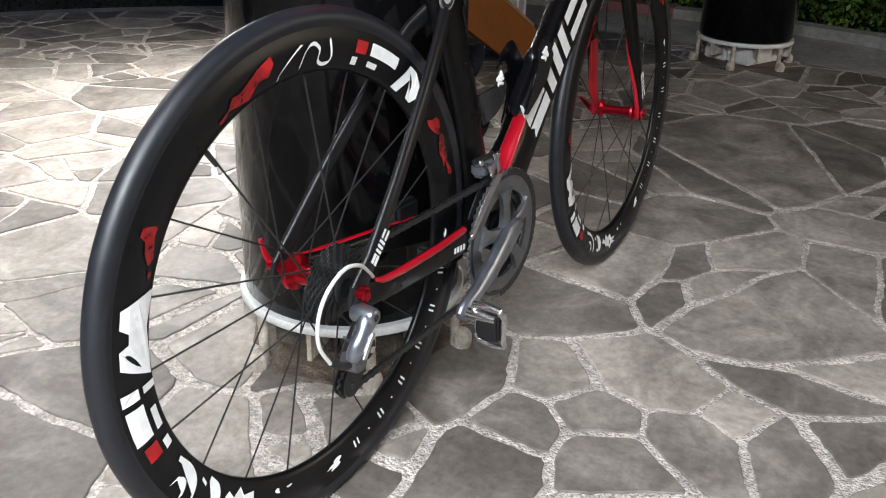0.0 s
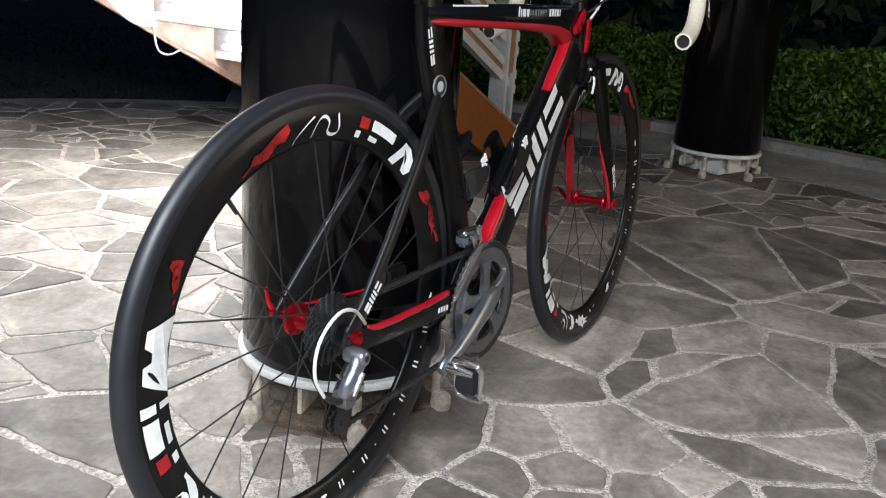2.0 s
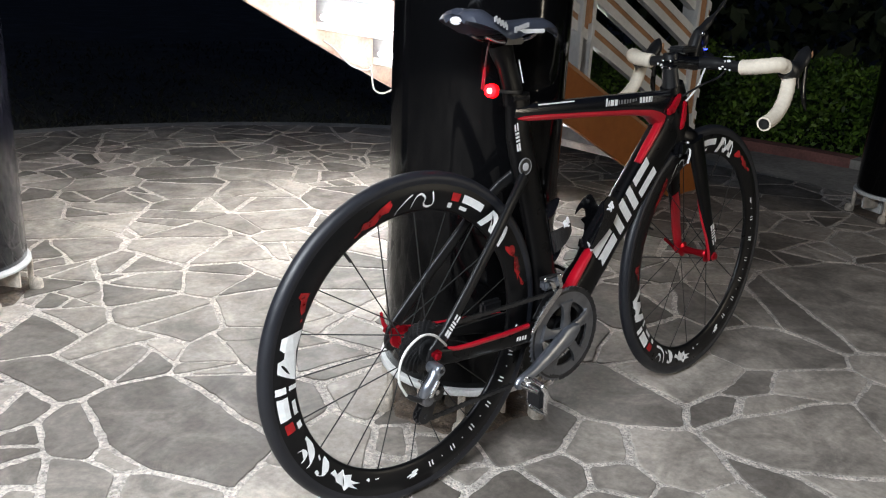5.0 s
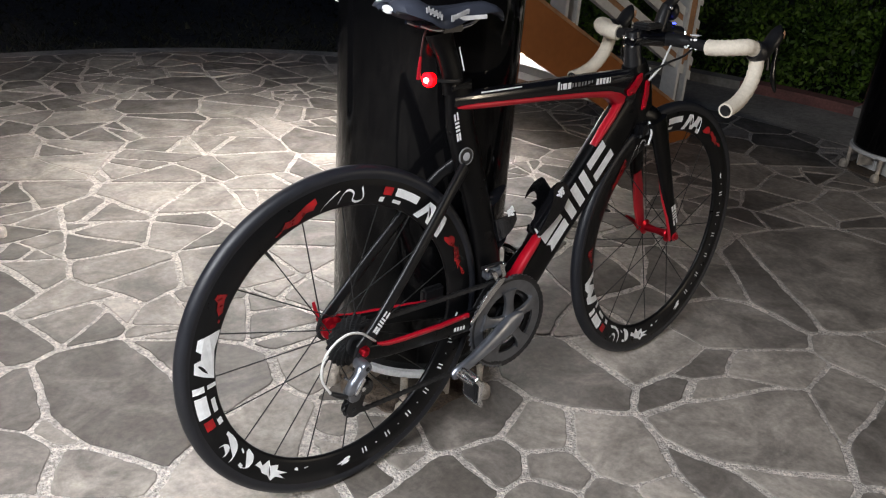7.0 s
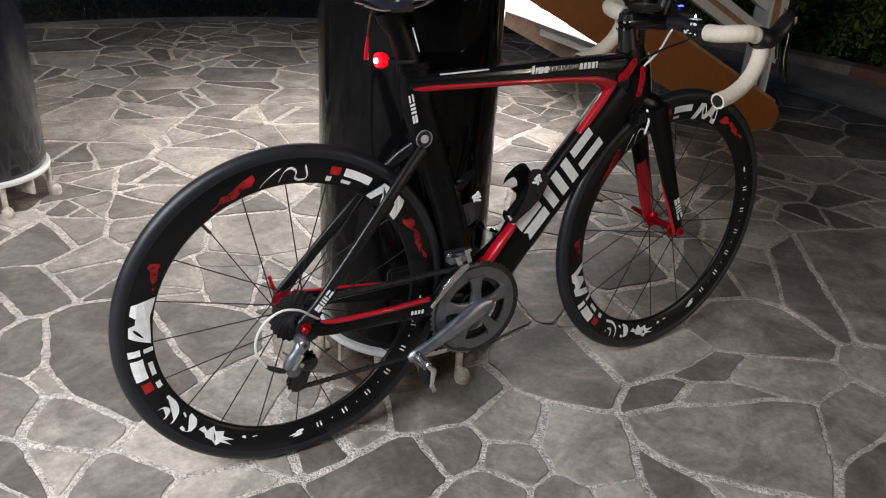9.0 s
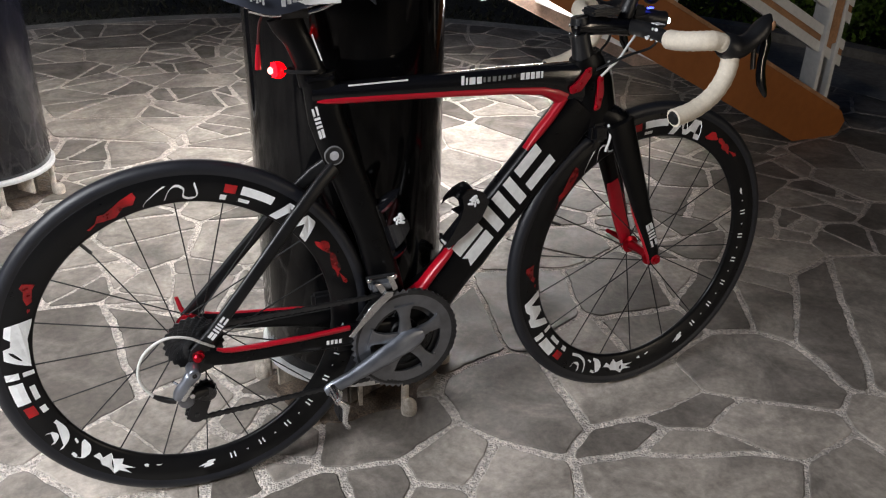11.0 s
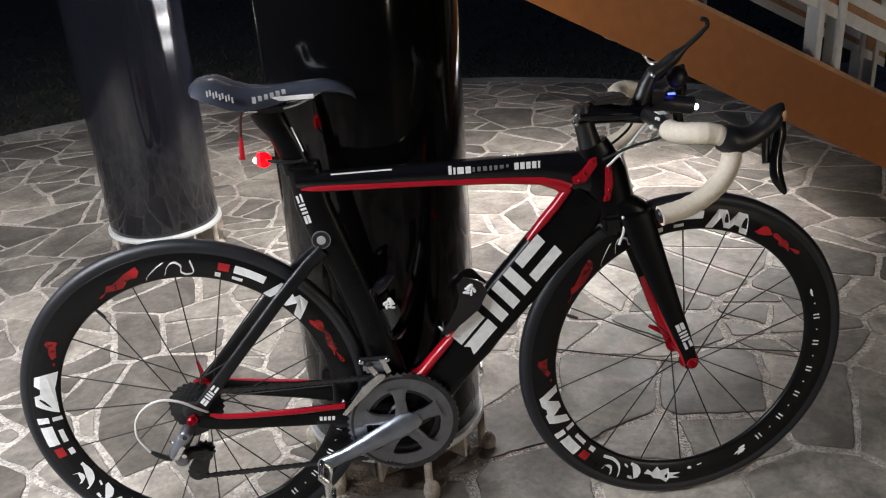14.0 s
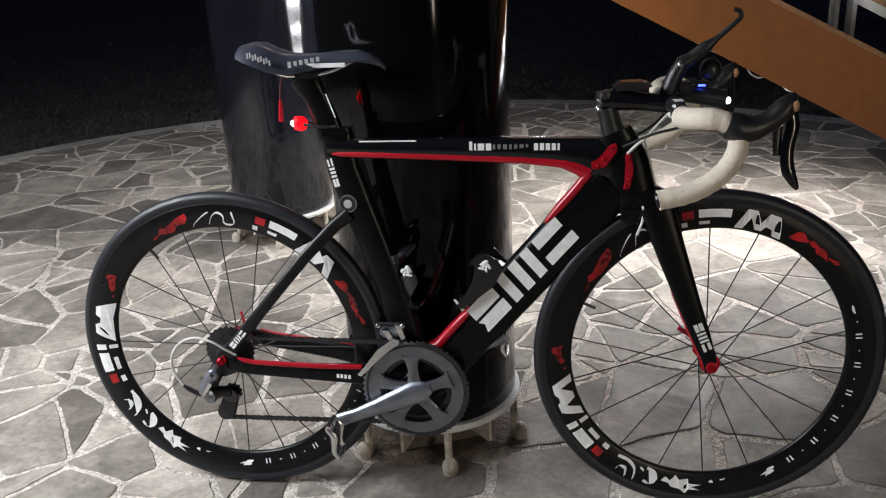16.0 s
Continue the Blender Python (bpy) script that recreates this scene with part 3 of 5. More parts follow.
def wheel(name, cx, spin, spokes, front):
    parts = []
    # tyre and rim
    prof = [(RIM_OUT - 0.001, -0.0112)]
    for k in range(21):
        an = radians(-122 + 244 * k / 20)
        prof.append((TYRE - 0.0138 + 0.0138 * math.cos(an), 0.0138 * math.sin(an)))
    prof.append((RIM_OUT - 0.001, 0.0112))
    tyre_bm = lathe_bm(prof + [prof[0]], 128, "y", (cx, 0, AXLE))
    w = part(name, tyre_bm, M_tyre, bike, "slick black road tyre on a deep carbon wheel")
    prof = [(RIM_OUT + 0.002, -0.0105)]
    rs_ = [RIM_OUT - (RIM_OUT - RIM_IN) * k / 9 for k in range(10)]
    prof = [(r, -rim_half(r)) for r in rs_] + [(RIM_IN - 0.0025, -0.002), (RIM_IN - 0.0025, 0.002)] + [(r, rim_half(r)) for r in reversed(rs_)]
    prof += [(RIM_OUT + 0.004, 0.009), (RIM_OUT + 0.004, -0.009), prof[0]]
    part("rim", lathe_bm(prof, 128, "y", (cx, 0, AXLE)), M_rim, w, "deep black carbon rim")
    # hub
    if front:
        hub = [(0.001, -0.052), (0.007, -0.052), (0.008, -0.040), (0.019, -0.038), (0.020, -0.034), (0.011, -0.030), (0.0085, 0.0), (0.011, 0.030), (0.020, 0.034), (0.019, 0.038), (0.008, 0.040), (0.007, 0.052), (0.001, 0.052)]
        fl = 0.036
    else:
        hub = [(0.001, -0.030), (0.016, -0.030), (0.026, -0.026), (0.026, -0.020), (0.014, -0.015), (0.012, 0.0), (0.014, 0.026), (0.024, 0.032), (0.025, 0.038), (0.012, 0.046), (0.010, 0.060), (0.001, 0.060)]
        fl = 0.034
    part("hub", lathe_bm(hub, 32, "y", (cx, 0, AXLE)), M_red_anod, w, "red anodised hub")
    for k in range(spokes):
        side = -1 if k % 2 else 1
        a = radians(spin + 360 * k / spokes + (3 if front else 0))
        lead = radians(38 if (k // 2) % 2 else -38) * (0.45 if front else 1.0)
        hr = 0.018 if front else 0.023
        yh = side * (0.036 if front else (0.034 if side > 0 else 0.022))
        p = Vector((cx + hr * math.cos(a + lead * 1.6), yh, AXLE + hr * math.sin(a + lead * 1.6)))
        q = Vector((cx + RIM_IN * math.cos(a), 0.001 * side, AXLE + RIM_IN * math.sin(a)))
        part("spoke", tube_bm([p, q], 0.00125, 6), M_spoke, w)
    # valve
    va = radians(spin + 126.5)
    c, s = math.cos(va), math.sin(va)
    part("valve", tube_bm([(cx + RIM_IN * c, 0, AXLE + RIM_IN * s), (cx + (RIM_IN - 0.026) * c, 0, AXLE + (RIM_IN - 0.026) * s)], 0.0032, 8), M_black_plastic, w, "black valve stem")
    # printed marks
    lo, hi = 0.268, 0.308
    whites = [
        # block mark, lower
        [(159.5, lo), (163.0, lo), (165.2, 0.292), (167.8, lo + 0.003), (170.6, lo + 0.003), (172.8, 0.292), (175.6, lo), (179.2, lo), (175.2, hi), (171.4, hi), (169.3, 0.286), (167.0, hi), (163.4, hi)],
        band(180.5, 183.0, 0.290, 0.312), band(180.8, 182.6, 0.266, 0.284), band(184.5, 193.0, 0.288, 0.311), band(187.0, 193.0, 0.272, 0.281),
        band(196.3, 199.2, 0.272, 0.282),
        # curved mark and splash, lower
        stroke([(207.0, 0.304), (207.4, 0.294), (210.2, 0.293), (211.6, 0.308)], 0.0065), stroke([(204.6, 0.277), (209.8, 0.275), (213.6, 0.285), (215.0, 0.307)], 0.0065),
        stroke([(218.6, 0.273), (222.4, 0.278), (223.8, 0.293), (221.4, 0.303), (218.8, 0.301)], 0.0065), stroke([(215.6, 0.277), (217.6, 0.281)], 0.004),
        [(225.6, 0.289), (227.0, 0.279), (229.2, 0.285), (231.2, 0.272), (232.9, 0.281), (236.6, 0.276), (236.9, 0.286), (242.0, 0.288), (238.2, 0.293), (241.6, 0.300), (237.0, 0.299), (236.0, 0.309), (233.4, 0.300), (230.2, 0.298), (228.7, 0.291)],
        splash(246, 0.281, 0.006, 12, 6), splash(250.5, 0.279, 0.004, 10, 16),
        # small splash before the name bars
        splash(270, 0.286, 0.013, 20, 5),
        # curved mark, upper
        stroke([(100.7, 0.270), (99.7, 0.277), (95.6, 0.291), (92.6, 0.300)], 0.0046),
        stroke([(93.2, 0.273), (91.4, 0.290), (88.8, 0.298), (86.6, 0.290), (86.8, 0.277), (84.5, 0.272), (82.1, 0.279), (83.3, 0.301)], 0.0046),
        # block mark, upper
        band(67.6, 56.0, 0.288, 0.304), band(67.6, 63.5, 0.274, 0.281), band(74.2, 72.0, 0.272, 0.282),
        [(54.2, lo), (50.8, lo), (48.8, 0.292), (46.2, lo + 0.003), (43.6, lo + 0.003), (41.4, 0.292), (38.8, lo), (35.2, lo), (39.0, hi), (42.8, hi), (44.9, 0.286), (47.2, hi), (50.6, hi)],
    ]
    for k in range(6):
        a = 279.5 + 12.3 * k
        for lo_, hi_ in ((-1.15, -0.55), (0.45, 1.05)):
            whites.append(band(a + lo_, a + hi_, 0.278, 0.289))
        whites.append(band(a + 5.8, a + 6.4, 0.2825, 0.2850))
    whites.append(splash(352.5, 0.283, 0.008, 9, 8))
    for q in whites:
        span = max(a for a, r in q) - min(a for a, r in q)
        part("name_bar" if span < 2.2 else ("splash_mark" if len(q) in (9, 10, 12, 14, 15, 20, 22) else "block_mark"), rim_decal(spin, cx, [q]), M_white_decal, w, smooth=False)
    reds = [band(194.6, 198.6, 0.288, 0.306), band(69.3, 73.4, 0.287, 0.303),
            [(147.4, 0.302), (146.2, 0.283), (148.4, 0.284), (150.6, 0.287), (153.0, 0.276), (154.6, 0.282), (152.4, 0.291), (150.0, 0.295), (149.2, 0.303)],
            [(117.4, 0.280), (115.2, 0.290), (113.0, 0.287), (110.0, 0.291), (106.9, 0.297), (102.3, 0.303), (101.8, 0.293), (103.6, 0.281), (106.8, 0.283), (110.6, 0.271), (114.5, 0.275)],
            splash(119.5, 0.277, 0.006, 12, 25), splash(156.5, 0.277, 0.005, 10, 26),
            splash(29.5, 0.290, 0.020, 16, 27), splash(21, 0.292, 0.020, 16, 28), splash(13, 0.296, 0.010, 12, 29)]
    for q in reds:
        part("red_square" if len(q) == 4 else "red_splash", rim_decal(spin, cx, [q]), M_red_decal, w, smooth=False)
    return w


rear = wheel("rear_wheel", HUB_R, 0.0, 20, False)
frontw = wheel("front_wheel", HUB_F, 28.5, 18, True)
steered(frontw)
# tyre maker's bars
bm = bmesh.new()
for k in range(6):
    a0 = radians(149 + 2.2 * k)
    vs = []
    for da, r in ((0, 0.3235), (1.2, 0.3235), (1.2, 0.3265), (0, 0.3265)):
        an = a0 + radians(da)
        vs.append(bm.verts.new((HUB_F + r * math.cos(an), -0.0128, AXLE + r * math.sin(an))))
    bm.faces.new(vs)
part("tyre_bars", bm, M_grey_decal, frontw, "faint grey printed bars", smooth=False)

# -- cassette --
part("cassette", lathe_bm([(0.012, -0.050), (0.020, -0.050), (0.022, -0.0485), (0.022, -0.028), (0.012, -0.028)], 24, "y", (0, 0, AXLE)), M_dark_metal, rear, "dark steel cassette")
for k in range(9):
    r, y, teeth = 0.052 - 0.0032 * k, -0.0275 - 0.0024 * k, 25 - k
    out = []
    for q in range(teeth * 2):
        rr = r + (0.0025 if q % 2 else -0.0015)
        an = math.pi * q / teeth
        out.append((rr * math.cos(an), AXLE + rr * math.sin(an)))
    part("sprocket", prism_bm(out, y - 0.0009, y + 0.0009), M_dark_metal, rear, smooth=False)

# -- skewers --
part("rear_skewer", tube_bm([(0, 0.060, AXLE), (0, 0.082, AXLE)], 0.008, 12), M_red_anod, bike, "red quick-release skewer")
part("skewer_lever", tube_bm([(0, 0.078, AXLE), (-0.008, 0.081, AXLE + 0.016), (-0.013, 0.082, AXLE + 0.040)], [0.005, 0.0045, 0.0035], 8, 0.5), M_red, bike, "red quick-release lever")
part("skewer_nut", tube_bm([(0.004, -0.066, AXLE), (0.004, -0.078, AXLE)], [0.009, 0.007], 12), M_red_anod, bike, "red skewer nut")

# -- frame --
part("seat_tube", aero_bm([(0.262, 0.80, 0.062, 0.026), (0.272, 0.72, 0.066, 0.028), (0.294, 0.65, 0.066, 0.030), (0.318, 0.58, 0.064, 0.030),
                           (0.347, 0.49, 0.062, 0.032), (0.372, 0.39, 0.066, 0.036), (0.392, 0.29, 0.07, 0.044)], 2.6), M_carbon, bike, "aero seat tube that hugs the wheel")
part("top_tube", aero_bm([(0.246, 0.766, 0.026, 0.028), (0.30, 0.764, 0.034, 0.034), (0.48, 0.760, 0.040, 0.036), (0.62, 0.757, 0.046, 0.038),
                          (0.70, 0.752, 0.054, 0.040), (0.745, 0.742, 0.074, 0.042), (0.79, 0.735, 0.09, 0.042)], 3.2), M_gloss_black, bike, "glossy black flat top tube")
part("top_tube_stripe", aero_bm([(0.254, 0.7535, 0.004, 0.029), (0.270, 0.7532, 0.012, 0.0335), (0.30, 0.753, 0.016, 0.0362), (0.48, 0.746, 0.0155, 0.0382), (0.62, 0.739, 0.017, 0.0402),
                                 (0.69, 0.733, 0.021, 0.042), (0.722, 0.7235, 0.030, 0.0435), (0.742, 0.712, 0.036, 0.044)], 3.2), M_red, bike, "red painted lower side of the top tube")
part("head_tube", aero_bm([(0.786, 0.790, 0.060, 0.044), (0.792, 0.775, 0.070, 0.046), (0.806, 0.73, 0.090, 0.046), (0.820, 0.68, 0.086, 0.046), (0.832, 0.640, 0.066, 0.048)], 2.6), M_carbon, bike, "deep black head tube")
part("down_tube", aero_bm([(0.785, 0.690, 0.09, 0.044), (0.752, 0.652, 0.096, 0.046), (0.700, 0.592, 0.094, 0.046), (0.62, 0.500, 0.094, 0.046), (0.568, 0.440, 0.092, 0.046),
                           (0.545, 0.412, 0.094, 0.048), (0.522, 0.382, 0.080, 0.052), (0.490, 0.350, 0.088, 0.056), (0.44, 0.30, 0.110, 0.06), (0.405, 0.27, 0.095, 0.064)], 3.4), M_carbon, bike, "deep black aero down tube")
part("bottom_bracket", lathe_bm(disc_profile(0.034, -0.042, 0.042, 0.004), 32, "y", (0.398, 0, 0.271)), M_carbon, bike, "black bottom bracket shell")
# red edge of the down tube, upper and lower
part("down_tube_stripe", aero_bm([(0.742, 0.7135, 0.016, 0.022, -0.0108), (0.715, 0.679, 0.017, 0.022, -0.0127), (0.690, 0.6505, 0.017, 0.022, -0.0127), (0.662, 0.6185, 0.008, 0.020, -0.0130)], 2.6), M_red, bike, "red painted upper edge")
part("down_tube_stripe", aero_bm([(0.513, 0.438, 0.006, 0.022, -0.012), (0.500, 0.4225, 0.016, 0.026, -0.0135), (0.470, 0.389, 0.018, 0.028, -0.0145), (0.446, 0.360, 0.020, 0.030, -0.015), (0.420, 0.348, 0.016, 0.030, -0.016), (0.400, 0.348, 0.012, 0.028, -0.014)], 2.6), M_red, bike, "red painted lower edge by the cranks")
for s in (-1, 1):
    part("chainstay", aero_bm([(-0.004, 0.334, 0.028, 0.010, s * 0.066), (0.030, 0.324, 0.034, 0.013, s * 0.066), (0.060, 0.3185, 0.033, 0.015, s * 0.0645), (0.10, 0.3140, 0.033, 0.016, s * 0.061), (0.20, 0.3045, 0.038, 0.018, s * 0.051),
                               (0.29, 0.2955, 0.046, 0.018, s * 0.037), (0.38, 0.280, 0.058, 0.022, s * 0.028)], 2.6), M_carbon, bike, "black chainstay")
    part("chainstay_stripe", aero_bm([(0.034, 0.3410, 0.005, 0.006, s * 0.0700), (0.046, 0.3355, 0.0085, 0.008, s * 0.0690), (0.060, 0.3320, 0.0095, 0.009, s * 0.0680), (0.10, 0.3280, 0.0100, 0.010, s * 0.0652), (0.20, 0.3200, 0.0100, 0.011, s * 0.0557), (0.287, 0.3135, 0.010, 0.011, s * 0.0416)], 2.6), M_red, bike, "red painted upper edge")
    part("seatstay", aero_bm([(0.000, 0.338, 0.030, 0.010, s * 0.066), (0.030, 0.372, 0.024, 0.013, s * 0.066), (0.10, 0.452, 0.023, 0.013, s * 0.058), (0.19, 0.553, 0.024, 0.013, s * 0.043),
                              (0.250, 0.612, 0.025, 0.014, s * 0.026), (0.280, 0.634, 0.028, 0.016, s * 0.014)], 2.4), M_satin, bike, "slim glossy black seatstay")
    part("dropout", prism_bm([(-0.016, 0.326), (-0.008, 0.350), (0.016, 0.352), (0.030, 0.330), (0.026, 0.306), (-0.002, 0.296), (-0.014, 0.306)], s * 0.066 - 0.004, s * 0.066 + 0.004), M_black_plastic, bike, "black dropout", bevel=0.001)
part("rear_brake", box_bm(0.285, 0.0, 0.266, 0.050, 0.060, 0.026), M_black_plastic, bike, "black rear brake under the chainstays", bevel=0.005)
part("sensor_box", box_bm(0.268, 0.056, 0.330, 0.058, 0.020, 0.034), M_black_plastic, bike, "black clip-on sensor box", bevel=0.006)
# red reflection beside the box, given as a red-painted strap
part("sensor_strap", box_bm(0.232, 0.057, 0.303, 0.030, 0.024, 0.022), M_red, bike, "strap painted red for the red reflection there", bevel=0.004)
# seat clamp badge
part("badge", lathe_bm(disc_profile(0.0155, -0.0178, -0.0152, 0.0006), 28, "y", (0.279, 0, 0.655)), M_dark_metal, bike, "round dark badge")
part("badge_ring", lathe_bm([(0.0160, -0.0182), (0.0178, -0.0182), (0.0178, -0.0150), (0.0160, -0.0150), (0.0160, -0.0182)], 28, "y", (0.279, 0, 0.655)), M_grey_decal, bike, "grey badge rim")
part("badge_emblem", lathe_bm([(0.0005, -0.0184), (0.0085, -0.0184), (0.0085, -0.0170), (0.0005, -0.0170)], 20, "y", (0.279, 0, 0.655)), M_pale_print, bike, "pale badge emblem")


def flat_marks(name, quads, origin, along, y, mat, label, up=None):
    """Flat painted pieces on a tube's side: lists of (s, u) along and across the tube."""
    d = Vector((along[0], 0, along[1])).normalized()
    n = Vector((-d.z, 0, d.x)) if up is None else Vector((up[0], 0, up[1]))
    for q in quads:
        bm = bmesh.new()
        bm.faces.new([bm.verts.new(Vector((origin[0], y, origin[1])) + d * s + n * u) for s, u in q])
        part(name, bm, mat, bike, label, smooth=False)


def block_marks(width, h, slant=0.0):
    """Three heavy blocks with slots, a plain stand-in for a maker's mark."""
    w = width
    sh = []

    def q(s0, s1, u0, u1):
        sh.append([(s0 + slant * u0, u0), (s1 + slant * u0, u0), (s1 + slant * u1, u1), (s0 + slant * u1, u1)])
    q(0.00 * w, 0.28 * w, 0, 0.44 * h), q(0.00 * w, 0.27 * w, 0.54 * h, h)
    q(0.33 * w, 0.41 * w, 0, h), q(0.46 * w, 0.54 * w, 0, h), q(0.59 * w, 0.67 * w, 0, h)
    q(0.72 * w, 1.0 * w, 0, 0.34 * h), q(0.72 * w, 0.97 * w, 0.64 * h, h)
    return sh


dt = (0.178, 0.201)
flat_marks("down_tube_mark", block_marks(0.270, 0.062, 0.14), (0.546, 0.388), dt, -0.0243, M_white_decal, "large white block mark")
flat_marks("stay_mark", block_marks(0.048, 0.013, 0.1), (0.029, 0.362), (0.07, 0.08), -0.0735, M_white_decal, "small white block mark")
flat_marks("seat_tube_mark", block_marks(0.058, 0.011), (0.266, 0.690), (-0.018, 0.08), -0.0150, M_white_decal, "small white block mark")
bars = [[(0.0, 0), (0.006, 0), (0.006, 0.017), (0.0, 0.017)]]
s = 0.009
for k, wd in enumerate((0.004, 0.012, 0.010)):
    bars.append([(s, 0), (s + wd, 0), (s + wd, 0.013), (s, 0.013)])
    s += wd + 0.003
flat_marks("tube_writing", bars, (0.521, 0.759), (1, -0.005), -0.0187, M_white_decal, "bold white writing bars")
bars = []
for k in range(7):
    wd = 0.0045 + 0.003 * ((k * 7) % 3) / 2
    bars.append([(s, 0.002), (s + wd, 0.002), (s + wd, 0.011), (s, 0.011)])
    s += wd + 0.0042
flat_marks("tube_writing", bars, (0.521, 0.759), (1, -0.005), -0.0187, M_grey_decal, "thin grey writing bars")
bars = []
s += 0.006
for k in range(5):
    wd = 0.008 if k < 4 else 0.004
    bars.append([(s, 0), (s + wd, 0), (s + wd, 0.013), (s, 0.013)])
    s += wd + 0.0028
flat_marks("tube_writing", bars, (0.521, 0.759), (1, -0.005), -0.0196, M_white_decal, "bold white writing bars")
bars = [[(0.008 * k, 0), (0.008 * k + 0.0055, 0), (0.008 * k + 0.0055, 0.009), (0.008 * k, 0.009)] for k in range(4)]
flat_marks("chainstay_writing", bars, (0.236, 0.2955), (0.1, -0.007), -0.0575, M_white_decal, "small white writing bars")
# glint of the glossy top tube, put on as a white strip
flat_marks("top_tube_glint_strip", [[(0.0, 0), (0.11, 0), (0.11, 0.003), (0.0, 0.003)]], (0.31, 0.776), (1, 0), -0.0150, M_white_decal, "painted glint, a thin white line along the top tube")
flat_marks("down_tube_line", [[(0.0, 0), (0.115, 0), (0.115, 0.004), (0.0, 0.004)]], (0.742, 0.598), (-0.178, -0.201), -0.0200, M_white_decal, "thin white line along the lower edge")

# -- seat post, saddle, tail lamp --
post = part("seat_post", aero_bm([(0.254, 0.785, 0.054, 0.022), (0.244, 0.825, 0.048, 0.021), (0.228, 0.862, 0.046, 0.021), (0.215, 0.886, 0.056, 0.024), (0.212, 0.899, 0.064, 0.030)], 2.4), M_carbon, bike, "black aero seat post")
part("post_clamp", box_bm(0.262, 0, 0.793, 0.052, 0.030, 0.012), M_gloss_black, bike, "black seat post clamp", bevel=0.003)
# white strip stands in for the highlight on the post's front edge
part("post_highlight", prism_bm([(0.2505, 0.868), (0.253, 0.869), (0.268, 0.824), (0.2655, 0.823)], -0.0113, -0.0105), M_white_decal, post, "highlight on the front edge, painted white", smooth=False)
for s in (-1, 1):
    part("saddle_rail", tube_bm(smooth_path([(0.150, s * 0.020, 0.915), (0.190, s * 0.022, 0.905), (0.260, s * 0.022, 0.909), (0.315, s * 0.012, 0.930)]), 0.0036, 8), M_silver, bike, "silver saddle rail")
part("rail_clamp", box_bm(0.222, 0, 0.906, 0.050, 0.056, 0.014), M_dark_metal, bike, "dark rail clamp", bevel=0.003)

rows = ((0.090, 0.955, 0.030, 0.010), (0.098, 0.962, 0.052, 0.020), (0.115, 0.966, 0.063, 0.030), (0.135, 0.965, 0.067, 0.036), (0.160, 0.953, 0.064, 0.036), (0.185, 0.945, 0.055, 0.034),
        (0.215, 0.942, 0.042, 0.030), (0.245, 0.943, 0.032, 0.026), (0.280, 0.946, 0.025, 0.022), (0.315, 0.947, 0.021, 0.018), (0.340, 0.940, 0.017, 0.012), (0.358, 0.930, 0.011, 0.007), (0.366, 0.922, 0.005, 0.004))
rings = []
for x, z, hw, drop in rows:
    ring = []
    for k in range(17):
        u = -1 + 2 * k / 16
        notch = 0.010 * math.exp(-(u / 0.16) ** 2) * max(0, 1 - abs(x - 0.16) / 0.09)
        ring.append(Vector((x + (0.016 if x < 0.1 and abs(u) < 0.2 else 0), u * hw, z - drop * abs(u) ** 3.2 - notch)))
    for k in range(15, 0, -1):
        u = (-1 + 2 * k / 16) * 0.93
        ring.append(Vector((x + 0.002, u * hw, z - 0.010 - drop * abs(u) ** 2.2 * 0.95 - (0.004 if abs(u) < 0.5 else 0))))
    rings.append(ring)
saddle = part("saddle", rings_bm(rings), M_saddle, bike, "dark grey leather racing saddle with a split tail")
part("saddle_badge", ball_bm((0.0935, 0.0, 0.943), 0.0165, 0.14, 1.0, 0.45), M_white_decal, saddle, "oval pale badge on the saddle tail")
for k in range(9):
    lean = 0.0022 if k % 2 else -0.0008
    bm = box_bm(0.128 + 0.0048 * k, -0.0660 + 0.0008 * k, 0.9490 - 0.0018 * k + lean, 0.0030, 0.0016, 0.0098)
    part("saddle_writing", bm, M_pale_print, saddle, "pale grey writing bar", smooth=False)
for k in range(6):
    bm = box_bm(0.200 + 0.0098 * k, -0.0495 + 0.0034 * k, 0.9285 + 0.0014 * k, 0.0064, 0.0015, 0.0085 if k else 0.011)
    part("saddle_writing", bm, M_pale_print, saddle, "pale grey writing bar", smooth=False)
part("rail_cover", box_bm(0.262, -0.030, 0.9235, 0.074, 0.004, 0.008), M_white_decal, saddle, "white strip along the saddle rail", bevel=0.001)

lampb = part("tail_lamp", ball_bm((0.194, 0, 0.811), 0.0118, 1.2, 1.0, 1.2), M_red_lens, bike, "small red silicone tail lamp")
part("lamp_core", ball_bm((0.1800, -0.0055, 0.8125), 0.0056, 0.8, 1.0, 1.0), M_hot_core, lampb, "lit red lamp")
# halo round the lit core, built as a glowing ring
part("halo_ring", lathe_bm([(0.0075, 0.182), (0.0125, 0.184), (0.0128, 0.190), (0.008, 0.188), (0.0075, 0.182)], 20, "x", (0, 0, 0.812)), M_red_glow, lampb, "glowing red ring that imitates the lamp's halo")
part("lamp_strap", tube_bm(smooth_path([(0.200, -0.008, 0.811), (0.225, -0.0135, 0.808), (0.255, -0.0130, 0.806), (0.272, 0.0, 0.806), (0.255, 0.0130, 0.806), (0.225, 0.0135, 0.808), (0.200, 0.008, 0.811)]), 0.0035, 6, 0.4), M_black_plastic, lampb, "black rubber strap")
